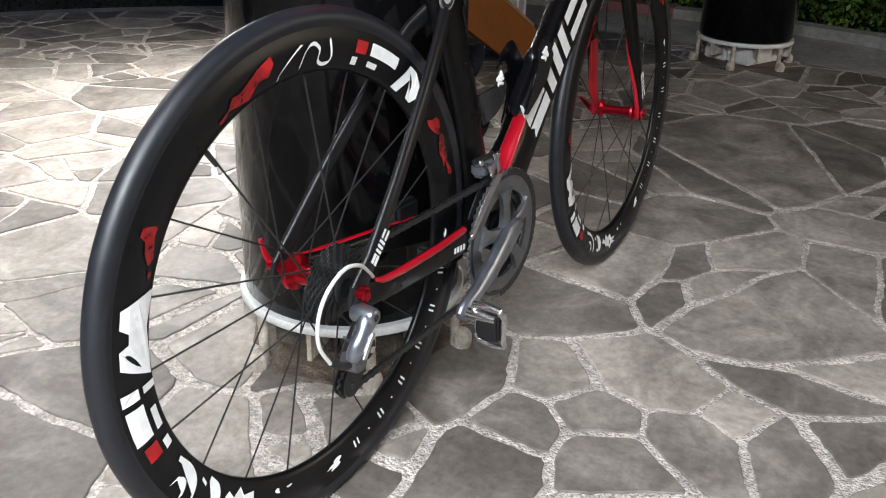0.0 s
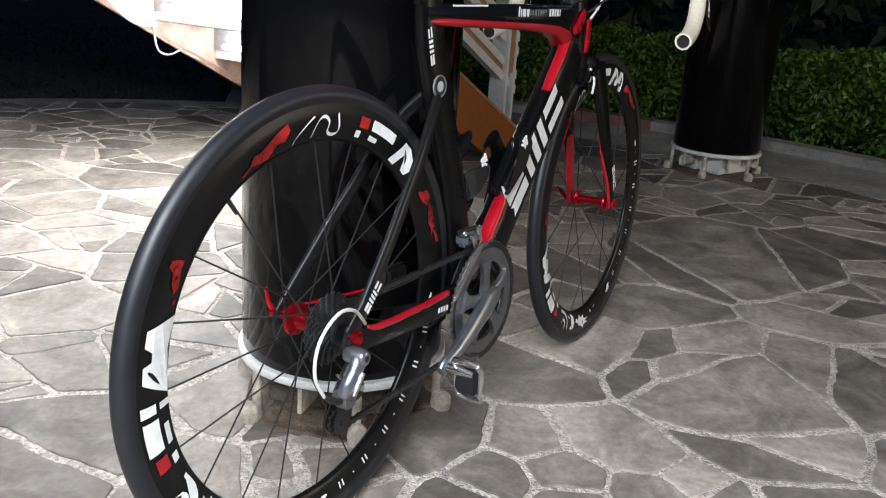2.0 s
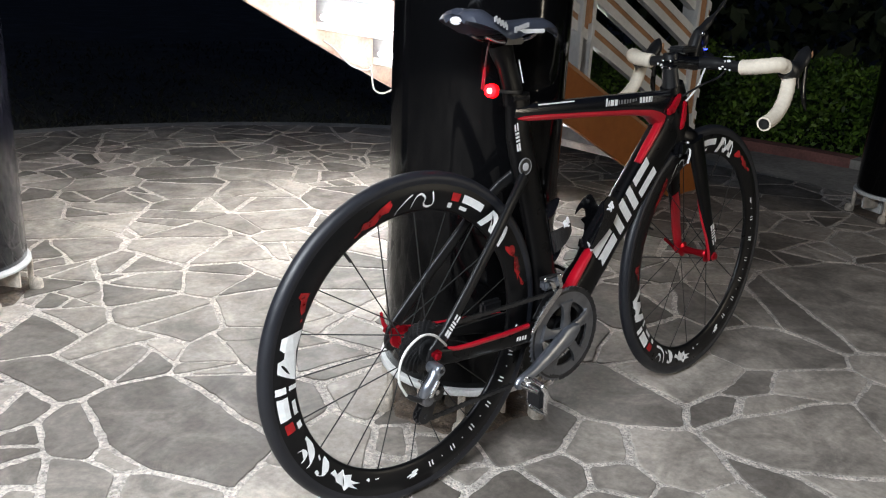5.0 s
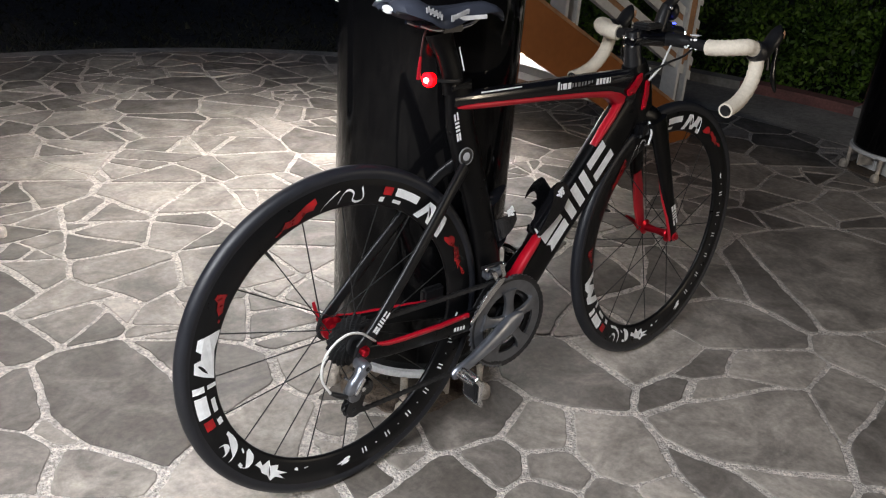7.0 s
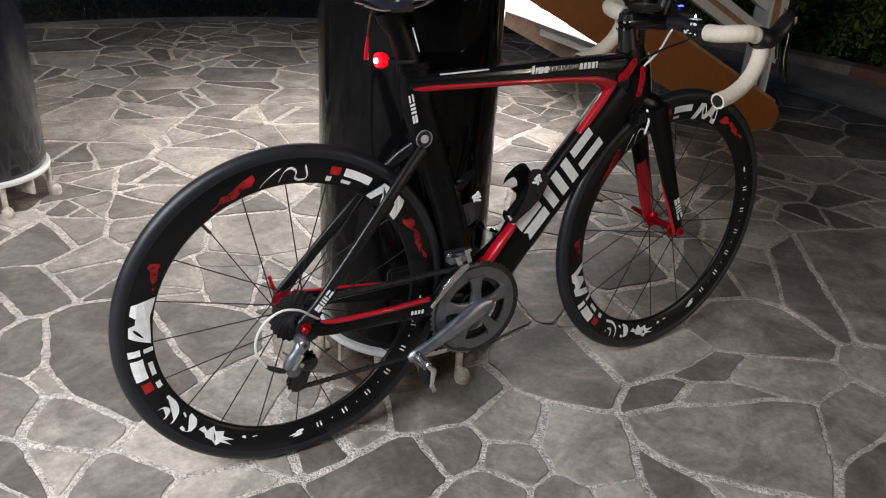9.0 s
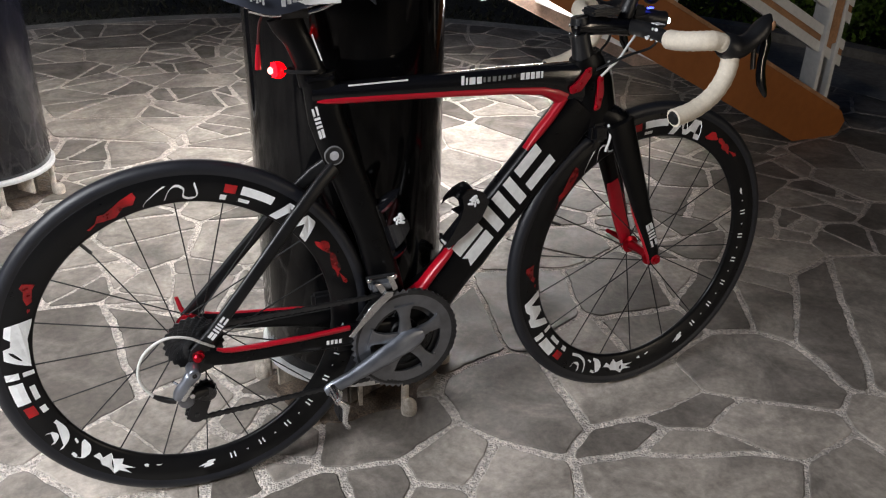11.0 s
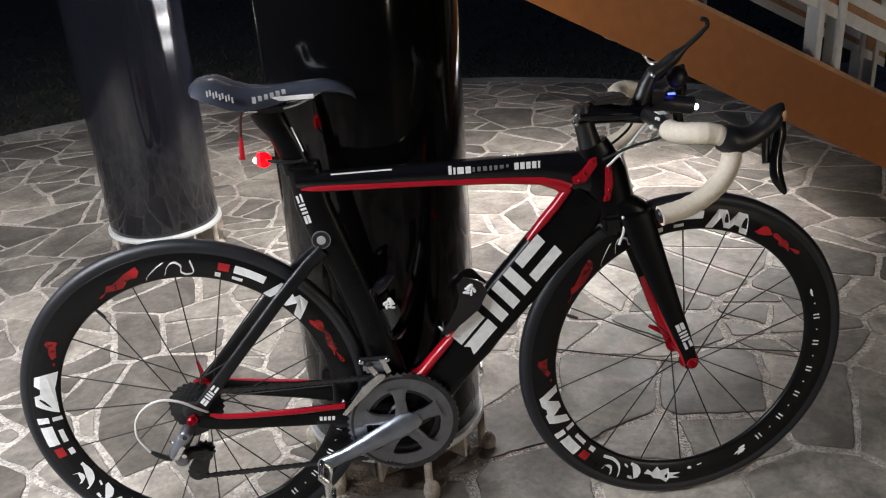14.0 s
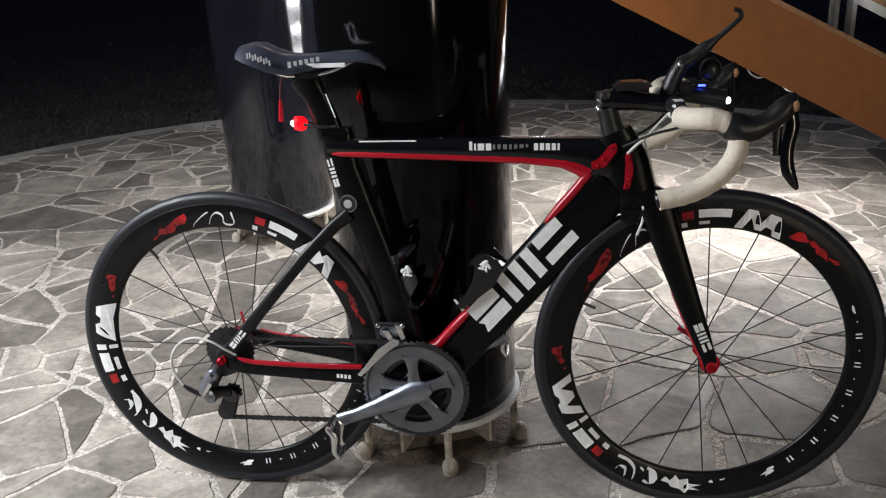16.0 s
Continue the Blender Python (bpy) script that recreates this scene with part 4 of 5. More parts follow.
# the lamp's red light on the hanging cord is painted, strongest at its end
tag = part("saddle_tag", tube_bm(smooth_path([(0.180, -0.006, 0.912), (0.168, -0.010, 0.895), (0.163, -0.010, 0.868), (0.162, -0.010, 0.855)]), 0.0022, 8, 0.6), M_cord, bike, "dark cord hanging under the saddle, tinted with the tail lamp's red light")
part("lit_tag_end", tube_bm([(0.162, -0.010, 0.858), (0.1605, -0.0095, 0.840), (0.159, -0.009, 0.817)], [0.0028, 0.0042, 0.0052], 8, 0.5), M_red, tag, "cord end painted red for the tail lamp's light")

# -- cranks, chain and gears --
BB = Vector((0.398, 0, 0.268))
CR = radians(201)


def chainring(name, r, y, teeth, inner, mat, label):
    bm = bmesh.new()
    outer, inn, o2, i2 = [], [], [], []
    n = teeth * 2
    for q in range(n):
        an = 2 * math.pi * q / n
        rr = r + (0.0032 if q % 2 else -0.0024)
        c, s = math.cos(an), math.sin(an)
        outer.append(bm.verts.new((BB.x + rr * c, y, BB.z + rr * s)))
        o2.append(bm.verts.new((BB.x + rr * c, y + 0.003, BB.z + rr * s)))
        inn.append(bm.verts.new((BB.x + inner * c, y - 0.001, BB.z + inner * s)))
        i2.append(bm.verts.new((BB.x + inner * c, y + 0.004, BB.z + inner * s)))
    for k in range(n):
        j = (k + 1) % n
        bm.faces.new((outer[k], outer[j], inn[j], inn[k]))
        bm.faces.new((o2[k], o2[j], i2[j], i2[k]))
        bm.faces.new((outer[k], outer[j], o2[j], o2[k]))
        bm.faces.new((inn[k], inn[j], i2[j], i2[k]))
    return part(name, bm, mat, bike, label)


ring1 = chainring("chainring", 0.108, -0.050, 53, 0.074, M_ring_grey, "large grey alloy chainring with dark teeth")
chainring("chainring", 0.080, -0.041, 39, 0.063, M_ring, "small dark chainring")
# toothed rim of the big ring
bm = lathe_bm([(0.0985, -0.0514), (0.1035, -0.0507), (0.1035, -0.0463), (0.0985, -0.0463), (0.0985, -0.0514)], 106, "y", (BB.x, 0, BB.z))
part("ring_edge", bm, M_dark_metal, ring1, "dark toothed edge")
for k in range(5):
    a = CR + math.pi + radians(72 * k)
    c, s = math.cos(a), math.sin(a)
    rows_ = []
    for t, wd in ((0.010, 0.034), (0.030, 0.024), (0.050, 0.020), (0.068, 0.026), (0.078, 0.040)):
        o = BB + Vector((c * t, 0, s * t))
        p = Vector((-s, 0, c)) * (wd / 2)
        rows_.append([o - p + Vector((0, -0.056, 0)), o - p * 0.6 + Vector((0, -0.0605 + 0.05 * t, 0)), o + p * 0.6 + Vector((0, -0.0605 + 0.05 * t, 0)), o + p + Vector((0, -0.056, 0)), o + p + Vector((0, -0.048, 0)), o - p + Vector((0, -0.048, 0))])
    part("spider_arm", rings_bm(rows_), M_ring_grey, ring1, "grey alloy spider arm")
for s_, y0, y1 in ((1, -0.060, -0.074), (-1, 0.058, 0.072)):
    c, s = s_ * math.cos(CR), s_ * math.sin(CR)
    rows_ = []
    for t, wd, th, yy in ((-0.036, 0.020, 0.010, y0 - 0.001 * s_), (-0.022, 0.040, 0.016, y0), (0.0, 0.050, 0.021, y0), (0.03, 0.045, 0.025, y0 + (y1 - y0) * 0.25), (0.08, 0.036, 0.024, y0 + (y1 - y0) * 0.6),
                          (0.13, 0.027, 0.021, y0 + (y1 - y0) * 0.9), (0.165, 0.030, 0.018, y1), (0.178, 0.028, 0.017, y1), (0.186, 0.016, 0.012, y1)):
        o = Vector((BB.x + c * t, yy, BB.z + s * t))
        p = Vector((-s, 0, c)) * (wd / 2)
        q = Vector((0, th / 2, 0))
        rows_.append([o + p * math.cos(a) + q * math.sin(a) for a in (2 * math.pi * k / 14 for k in range(14))])
    part("crank_arm", rings_bm(rows_), M_crank, bike, "polished grey alloy crank arm")
    e = Vector((BB.x + c * 0.1725, y1, BB.z + s * 0.1725))
    out = -1 if s_ > 0 else 1
    ped = part("pedal", tube_bm([e, e + Vector((0, out * 0.020, 0)), e + Vector((0, out * 0.056, 0))], [0.0085, 0.009, 0.006], 14), M_silver, bike, "silver clipless pedal")
    # the body hangs from its tail: a bright frame round a dark bay
    d, n = Vector((0.16, 0, -0.987)), Vector((0.987, 0, 0.16))
    c0, c1 = e + Vector((0, out * 0.020, 0)), e + Vector((0, out * 0.066, 0))
    for q in (c0, c1):
        rail = [q - d * 0.018 - n * 0.003, q + n * 0.008, q + d * 0.018 + n * 0.004, q + d * 0.036, q + d * 0.050 + n * 0.006]
        part("pedal_rail", tube_bm(smooth_path(rail, 4), [0.0050, 0.0058, 0.0062, 0.007, 0.0075, 0.0073, 0.0068, 0.0063, 0.0058, 0.0055, 0.005, 0.005, 0.005, 0.005, 0.0046, 0.0042, 0.0035], 10, 0.7), M_silver, ped, "worn silver pedal rail")
    part("pedal_nose", tube_bm([c0 + d * 0.049 + n * 0.004, (c0 + c1) / 2 + d * 0.054 + n * 0.005, c1 + d * 0.049 + n * 0.004], 0.0052, 10), M_silver, ped, "silver pedal nose")
    part("pedal_tail", tube_bm([c0 - d * 0.018, (c0 + c1) / 2 - d * 0.022, c1 - d * 0.018], 0.006, 10), M_silver, ped, "silver cleat catch")
    mid = (c0 + c1) / 2 + d * 0.015
    part("pedal_cleat_bay", box_bm(mid.x, mid.y, mid.z, 0.012, 0.038, 0.044), M_black_plastic, ped, "black cleat bay", bevel=0.003)

# chain: side plates link by link, upper run, lower run
links = []


def run(p, q, y):
    d = Vector((q[0] - p[0], 0, q[1] - p[1]))
    n = int(d.length / 0.0127)
    return [(p[0] + d.x * (k + 0.5) / n, p[1] + d.z * (k + 0.5) / n, math.atan2(d.z, d.x), y[0] + (y[1] - y[0]) * k / n) for k in range(n)]


links += run((0.006, AXLE + 0.038), (0.385, 0.374), (-0.046, -0.046))
links += run((-0.012, 0.190), (0.330, 0.191), (-0.050, -0.046))
links += run((0.330, 0.191), (0.385, 0.168), (-0.046, -0.048))
for k in range(26):
    a = radians(270 + 180 * k / 26)
    links.append((BB.x + 0.1055 * math.cos(a), BB.z + 0.1055 * math.sin(a), a + math.pi / 2, -0.048))
bm = bmesh.new()
for k, (x, z, a, y) in enumerate(links):
    h = 0.0042 if k % 2 else 0.0036
    c, s = math.cos(a), math.sin(a)
    for off in (-0.0028, 0.0028):
        o = [(-0.0072, -h), (-0.0052, -h * 1.15), (0.0, -h * 0.7), (0.0052, -h * 1.15), (0.0072, -h), (0.0072, h), (0.0052, h * 1.15), (0, h * 0.7), (-0.0052, h * 1.15), (-0.0072, h)]
        prism_bm([(x + c * u - s * v, z + s * u + c * v) for u, v in o], y + off - 0.0006, y + off + 0.0006, bm)
chain = part("chain", bm, M_dark_metal, bike, "dark oily chain", smooth=False)

# rear derailleur
rd = part("rear_derailleur", tube_bm(smooth_path([(-0.012, -0.091, 0.316), (-0.024, -0.094, 0.302), (-0.036, -0.093, 0.286), (-0.044, -0.089, 0.268)], 4),
                                     [0.0115, 0.0125, 0.0130, 0.0125, 0.0115, 0.0110, 0.0112, 0.0118, 0.0122, 0.0122, 0.0118, 0.0105, 0.0085], 14, 0.85), M_crank, bike, "grey alloy rear derailleur with a black cage")
part("pivot_barrel", lathe_bm([(0.001, -0.104), (0.0085, -0.104), (0.0105, -0.1025), (0.0118, -0.099), (0.0125, -0.084), (0.0125, -0.074), (0.0105, -0.070), (0.001, -0.070)], 20, "y", (-0.012, 0, 0.3165)), M_crank, rd, "grey alloy pivot barrel")
part("pivot_socket", lathe_bm([(0.001, -0.1046), (0.0048, -0.1046), (0.0048, -0.103), (0.001, -0.103)], 6, "y", (-0.012, 0, 0.3165)), M_black_plastic, rd, "dark hexagon socket")
part("inner_link", tube_bm([(-0.008, -0.076, 0.306), (-0.022, -0.074, 0.284), (-0.030, -0.070, 0.262)], [0.008, 0.0085, 0.009], 10), M_black_plastic, rd, "black inner link")
part("link_rib", prism_bm([(-0.020, 0.300), (-0.014, 0.296), (-0.034, 0.268), (-0.041, 0.272)], -0.1045, -0.1015), M_silver, rd, "bright edge of the outer link", bevel=0.001)
part("lower_knuckle", lathe_bm([(0.001, -0.092), (0.012, -0.092), (0.0145, -0.088), (0.0150, -0.074), (0.013, -0.068), (0.001, -0.068)], 20, "y", (-0.030, 0, 0.258)), M_ring_grey, rd, "dark grey lower knuckle")
part("knuckle_neck", tube_bm([(-0.030, -0.080, 0.260), (-0.012, -0.074, 0.264), (0.008, -0.068, 0.260)], [0.013, 0.0125, 0.010], 12), M_black_plastic, rd, "black neck to the cage")
part("pinch_bolt", tube_bm([(-0.020, -0.094, 0.276), (-0.020, -0.1035, 0.276)], [0.0052, 0.0048], 10), M_silver, rd, "silver cable pinch bolt")
part("stop_screw", tube_bm([(-0.040, -0.082, 0.292), (-0.048, -0.082, 0.300)], 0.0022, 8), M_silver, rd, "small silver stop screw")
PULLEYS = ((0.007, 0.254, 11), (-0.014, 0.2065, 11))


def cage_outline(r0, r1):
    """A strap round both pulleys, narrower in the middle."""
    (ax, az, _), (bx, bz, _) = PULLEYS
    base = math.atan2(az - bz, ax - bx)
    top = [(ax + r0 * math.cos(base + radians(q)), az + r0 * math.sin(base + radians(q))) for q in range(-95, 96, 19)]
    low = [(bx + r1 * math.cos(base + radians(q)), bz + r1 * math.sin(base + radians(q))) for q in range(85, 276, 19)]
    return top + low


part("cage_plate", prism_bm(cage_outline(0.0145, 0.0165), -0.0630, -0.0605), M_black_plastic, rd, "black outer cage plate", bevel=0.0006)
part("cage_plate", prism_bm(cage_outline(0.0130, 0.0185), -0.0470, -0.0445), M_black_plastic, rd, "black inner cage plate", bevel=0.0006)
part("cage_spring_cover", lathe_bm([(0.001, -0.074), (0.015, -0.074), (0.018, -0.071), (0.0185, -0.0632), (0.001, -0.0632)], 22, "y", (0.007, 0, 0.254)), M_gloss_black, rd, "glossy black spring housing")
for px_, pz_, teeth in PULLEYS:
    out = []
    for q in range(teeth * 4):
        rr = (0.0170, 0.0205, 0.0205, 0.0170)[q % 4]
        an = math.pi * q / (teeth * 2)
        out.append((px_ + rr * math.cos(an), pz_ + rr * math.sin(an)))
    jw = part("jockey_wheel", prism_bm(out, -0.0560, -0.0515), M_black_plastic, rd, "black jockey wheel", smooth=False)
    part("pulley_bolt", tube_bm([(px_, -0.0600, pz_), (px_, -0.0655, pz_)], 0.0042, 10), M_dark_metal, rd, "dark pulley bolt")
part("barrel_adjuster", tube_bm([(-0.048, -0.088, 0.262), (-0.058, -0.089, 0.267), (-0.074, -0.090, 0.277), (-0.084, -0.090, 0.284)], [0.0042, 0.0056, 0.0052, 0.0034], 10), M_black_plastic, rd, "black cable barrel")
part("gear_cable", tube_bm(smooth_path([(0.030, -0.068, 0.346), (0.012, -0.076, 0.362), (-0.012, -0.083, 0.382), (-0.042, -0.088, 0.3925), (-0.068, -0.090, 0.387), (-0.089, -0.090, 0.370), (-0.101, -0.090, 0.345), (-0.101, -0.090, 0.315), (-0.084, -0.090, 0.284)], 8), 0.0025, 8), M_cable_white, rd, "white looped gear cable")
part("hanger", prism_bm([(-0.012, 0.336), (0.012, 0.330), (0.004, 0.312), (-0.008, 0.304), (-0.022, 0.312)], -0.0765, -0.0705), M_black_plastic, bike, "black derailleur hanger", bevel=0.001)
part("hanger_bolt", lathe_bm([(0.001, -0.084), (0.0055, -0.084), (0.0085, -0.081), (0.0085, -0.070), (0.001, -0.070)], 14, "y", (-0.001, 0, 0.3355)), M_red_anod, bike, "red anodised axle bolt")

# front derailleur
fd = part("front_derailleur", box_bm(0.353, -0.036, 0.393, 0.046, 0.024, 0.024), M_crank, bike, "grey front derailleur with a silver cage", bevel=0.006)
for fx in (0.328, 0.378):
    part("pivot_cap", ball_bm((fx, -0.046, 0.409), 0.0055, 1, 0.8, 1, u=10, v=6), M_silver, fd, "silver pivot cap")
part("pivot_arm", tube_bm([(0.325, -0.036, 0.409), (0.380, -0.036, 0.408)], 0.0045, 10), M_ring, fd, "dark pivot")
part("pivot_bolt", tube_bm([(0.345, -0.044, 0.398), (0.345, -0.052, 0.398)], 0.006, 10), M_dark_metal, fd)
part("cage_outer", prism_bm([(0.372, 0.384), (0.358, 0.386), (0.325, 0.360), (0.296, 0.322), (0.280, 0.304), (0.288, 0.300), (0.318, 0.330), (0.346, 0.358), (0.370, 0.374)], -0.0585, -0.0555), M_silver, fd, "silver chain guide plate", bevel=0.001)
part("link_plate", prism_bm([(0.336, 0.404), (0.350, 0.402), (0.366, 0.372), (0.356, 0.368)], -0.054, -0.050), M_silver, fd, "silver link plate", bevel=0.001)
part("link_plate", prism_bm([(0.362, 0.414), (0.374, 0.412), (0.384, 0.384), (0.374, 0.380)], -0.050, -0.046), M_silver, fd, "silver link plate", bevel=0.001)
part("cage_inner", prism_bm([(0.372, 0.384), (0.358, 0.386), (0.325, 0.360), (0.300, 0.326), (0.308, 0.322), (0.330, 0.344), (0.370, 0.374)], -0.042, -0.040), M_dark_metal, fd)


# -- bottle cages --
def bottle_cage(base, axis_, out, label, splash, sides=None):
    """A dark half-shell cage round an empty bottle place. base: foot on the tube; axis_: along the tube; out: away from it."""
    d, o = Vector((axis_[0], 0, axis_[1])).normalized(), Vector((out[0], 0, out[1])).normalized()
    b = Vector((base[0], 0, base[1]))
    R = 0.037
    rail = [b + d * (0.004 + 0.118 * k / 6) + o * 0.006 for k in range(7)]
    cage = part("bottle_cage", tube_bm(rail, 0.010, 8, 1.2), M_gloss_black, bike, label)
    for s in (-1, 1):
        if sides:
            part("cage_side", prism_bm(sides[0] if s < 0 else sides[1], s * 0.033 - 0.002, s * 0.033 + 0.002), M_gloss_black, cage, "glossy black cage side", bevel=0.0012)
            continue
        rows_ = []
        for k in range(12):
            t = k / 11
            an = radians(12 + (86 if s < 0 else 52) * t)
            w = 0.054 - 0.034 * t ** 2
            c0 = b + d * (0.045 + 0.030 * t) + o * (0.006 + R - R * math.cos(an)) + Vector((0, s * R * math.sin(an), 0))
            n = (o * -math.cos(an) + Vector((0, s * math.sin(an), 0))) * 0.0014
            rows_.append([c0 - d * w / 2 - n, c0 + d * w / 2 - n, c0 + d * w / 2 + n, c0 - d * w / 2 + n])
        part("cage_wing", rings_bm(rows_), M_gloss_black, cage, "glossy black cage wing")
    toe = [b + d * 0.006 + o * (0.006 + (0.034 if not sides else 0.018) * k / 5) for k in range(6)]
    part("cage_toe", tube_bm([p + d * (0.010 * (k / 5) ** 2) for k, p in enumerate(toe)], [0.010, 0.010, 0.009, 0.008, 0.007, 0.004] if not sides else [0.006, 0.006, 0.006, 0.005, 0.004, 0.003], 8, 1.4), M_gloss_black, cage, "black cage toe")
    tip = [b + d * ((0.108 if not sides else 0.100) + 0.022 * k / 4) + o * (0.010 + (0.050 if not sides else 0.012) * (k / 4) ** 1.3) for k in range(5)]
    part("cage_hook", tube_bm(tip, [0.010, 0.012, 0.012, 0.009, 0.003] if not sides else [0.008, 0.009, 0.008, 0.006, 0.003], 8, 1.3), M_gloss_black, cage, "black upper hook")
    bm = bmesh.new()
    ctr = Vector(splash)
    g = random.Random(4)
    for k in range(11):
        q = k * 2.4
        ball_bm(ctr + d * (0.0032 * math.sqrt(k) * math.cos(q)) + o * (0.0032 * math.sqrt(k) * math.sin(q)), 0.0040, g.uniform(0.5, 1.3), 0.35, g.uniform(0.5, 1.3), bm, 8, 5)
    part("cage_splash", bm, M_white_decal, cage, "white paint splash mark")
    return cage


bottle_cage((0.385, 0.425), (-0.036, 0.125), (0.125, 0.036), "glossy black bottle cage on the seat tube", (0.393, -0.0395, 0.523))
bottle_cage((0.500, 0.432), (0.178, 0.201), (-0.201, 0.178), "glossy black bottle cage on the down tube", (0.545, -0.0358, 0.535),
            ([(0.520, 0.548), (0.533, 0.560), (0.550, 0.558), (0.568, 0.548), (0.580, 0.528), (0.562, 0.492), (0.532, 0.468), (0.497, 0.443), (0.484, 0.446), (0.505, 0.475), (0.520, 0.500), (0.526, 0.524)],
             [(0.506, 0.507), (0.510, 0.521), (0.517, 0.530), (0.531, 0.541), (0.544, 0.548), (0.553, 0.550), (0.562, 0.546), (0.573, 0.532), (0.588, 0.513), (0.612, 0.498), (0.628, 0.484), (0.612, 0.464), (0.563, 0.432), (0.535, 0.407),
              (0.526, 0.411), (0.537, 0.434), (0.544, 0.459), (0.546, 0.479), (0.526, 0.494), (0.547, 0.497), (0.545, 0.508), (0.541, 0.515), (0.531, 0.522), (0.519, 0.520)]))
part("cage_bolt", prism_bm([(0.480, 0.462), (0.486, 0.460), (0.503, 0.440), (0.497, 0.436)], -0.030, -0.026), M_white_decal, bike, "white clip on the lower tube", bevel=0.001)

# -- fork --
for s in (-1, 1):
    y0, y1 = s * 0.033, s * 0.050
    blade = part("fork_blade", aero_bm([(0.862, 0.655, 0.062, 0.022, y0), (0.880, 0.600, 0.058, 0.020, y0 + s * 0.004), (0.905, 0.530, 0.050, 0.018, y0 + s * 0.008), (0.930, 0.460, 0.042, 0.016, y0 + s * 0.012),
                                        (0.952, 0.400, 0.036, 0.014, y1), (0.968, 0.355, 0.030, 0.012, y1), (0.974, 0.328, 0.024, 0.010, y1)], 2.4), M_carbon, bike, "black aero fork blade")
    steered(blade)
    inner = aero_bm([(0.910, 0.500, 0.030, 0.013, y0 + s * 0.0055), (0.930, 0.452, 0.040, 0.013, y0 + s * 0.0095), (0.950, 0.400, 0.037, 0.013, y1 - s * 0.0015), (0.967, 0.355, 0.0315, 0.0125, y1 - s * 0.001), (0.974, 0.330, 0.026, 0.0108, y1 - s * 0.0006)], 2.4)
    part("blade_inner", inner, M_red, blade, "red painted inner face")
    part("fork_end", tube_bm([(HUB_F, y1 - 0.007, AXLE), (HUB_F, y1 + 0.007, AXLE)], 0.0115, 16), M_red, blade, "red dropout end")
    if s < 0:
        d = Vector((0.022, 0, -0.052)).normalized()
        n = Vector((0.052, 0, 0.022)).normalized()
        for q in block_marks(0.060, 0.017):
            bm = bmesh.new()
            bm.faces.new([bm.verts.new(Vector((0.938, y1 - 0.0085, 0.428)) + d * a + n * (b_ - 0.004)) for a, b_ in q])
            part("blade_mark", bm, M_white_decal, blade, "small white block mark", smooth=False)
crown = steered(part("fork_crown", aero_bm([(0.826, 0.668, 0.050, 0.046), (0.850, 0.660, 0.060, 0.060), (0.874, 0.652, 0.050, 0.066), (0.898, 0.640, 0.030, 0.056), (0.906, 0.634, 0.012, 0.040)], 2.6), M_carbon, bike, "black fork crown"))
part("front_brake", box_bm(0.820, 0, 0.636, 0.040, 0.066, 0.040), M_gloss_black, crown, "glossy black integrated front brake", bevel=0.008)
sk = steered(part("front_skewer", tube_bm([(HUB_F, -0.062, AXLE), (HUB_F, 0.064, AXLE)], 0.0075, 12), M_red_anod, bike, "red front quick-release skewer"))
part("skewer_lever", tube_bm([(HUB_F, 0.062, AXLE), (HUB_F - 0.018, 0.066, AXLE + 0.014), (HUB_F - 0.045, 0.067, AXLE + 0.030)], [0.006, 0.006, 0.004], 8, 0.5), M_red_anod, sk, "red lever")
# red covers on the head tube, their bright glints built as small studs
for k, o in enumerate(([(0.744, 0.736), (0.760, 0.742), (0.778, 0.768), (0.790, 0.772), (0.792, 0.756), (0.770, 0.726), (0.748, 0.722)], [(0.806, 0.752), (0.818, 0.752), (0.822, 0.720), (0.816, 0.686), (0.803, 0.684), (0.808, 0.716)])):
    cov = part("brake_cover", prism_bm(o, -0.0285, -0.0215), M_red, bike, "glossy red brake cover", bevel=0.002)
    for bx, bz in (((0.783, 0.764), (0.768, 0.742), (0.757, 0.730)), ((0.814, 0.744), (0.814, 0.706), (0.808, 0.692)))[k]:
        part("glint_stud", ball_bm((bx, -0.0290, bz), 0.0034, 1, 0.6, 1, u=10, v=6), M_red_anod, cov)

# -- stem, handlebar and what sits on it --
part("steerer_clamp", tube_bm([(0.785, 0, 0.785), (0.779, 0, 0.806), (0.772, 0, 0.832)], [0.022, 0.0195, 0.0185], 20), M_black_plastic, bike, "black spacers and stem clamp")
stem = steered(part("stem", tube_bm([(0.762, 0, 0.845), (0.785, 0, 0.846), (0.840, 0, 0.840), (0.886, 0, 0.835)], [0.017, 0.020, 0.0165, 0.018], 16), M_gloss_black, bike, "glossy black alloy stem"))
part("stem_cap", tube_bm([(0.771, 0, 0.850), (0.769, 0, 0.862)], [0.018, 0.016], 18), M_black_plastic, stem, "black top cap")
for q in (-1, 1):
    for zz in (0.822, 0.806):
        part("stem_bolt", ball_bm((0.757, q * 0.010, zz + 0.024), 0.004, u=8, v=6), M_silver, stem)
bar = steered(part("handlebar", tube_bm(smooth_path([(0.886, -0.13, 0.833), (0.888, -0.06, 0.837), (0.888, 0.0, 0.836), (0.888, 0.06, 0.837), (0.886, 0.13, 0.833)]), [0.0125] * 6 + [0.0155] * 13 + [0.0125] * 6, 14), M_black_plastic, bike, "black carbon handlebar"))
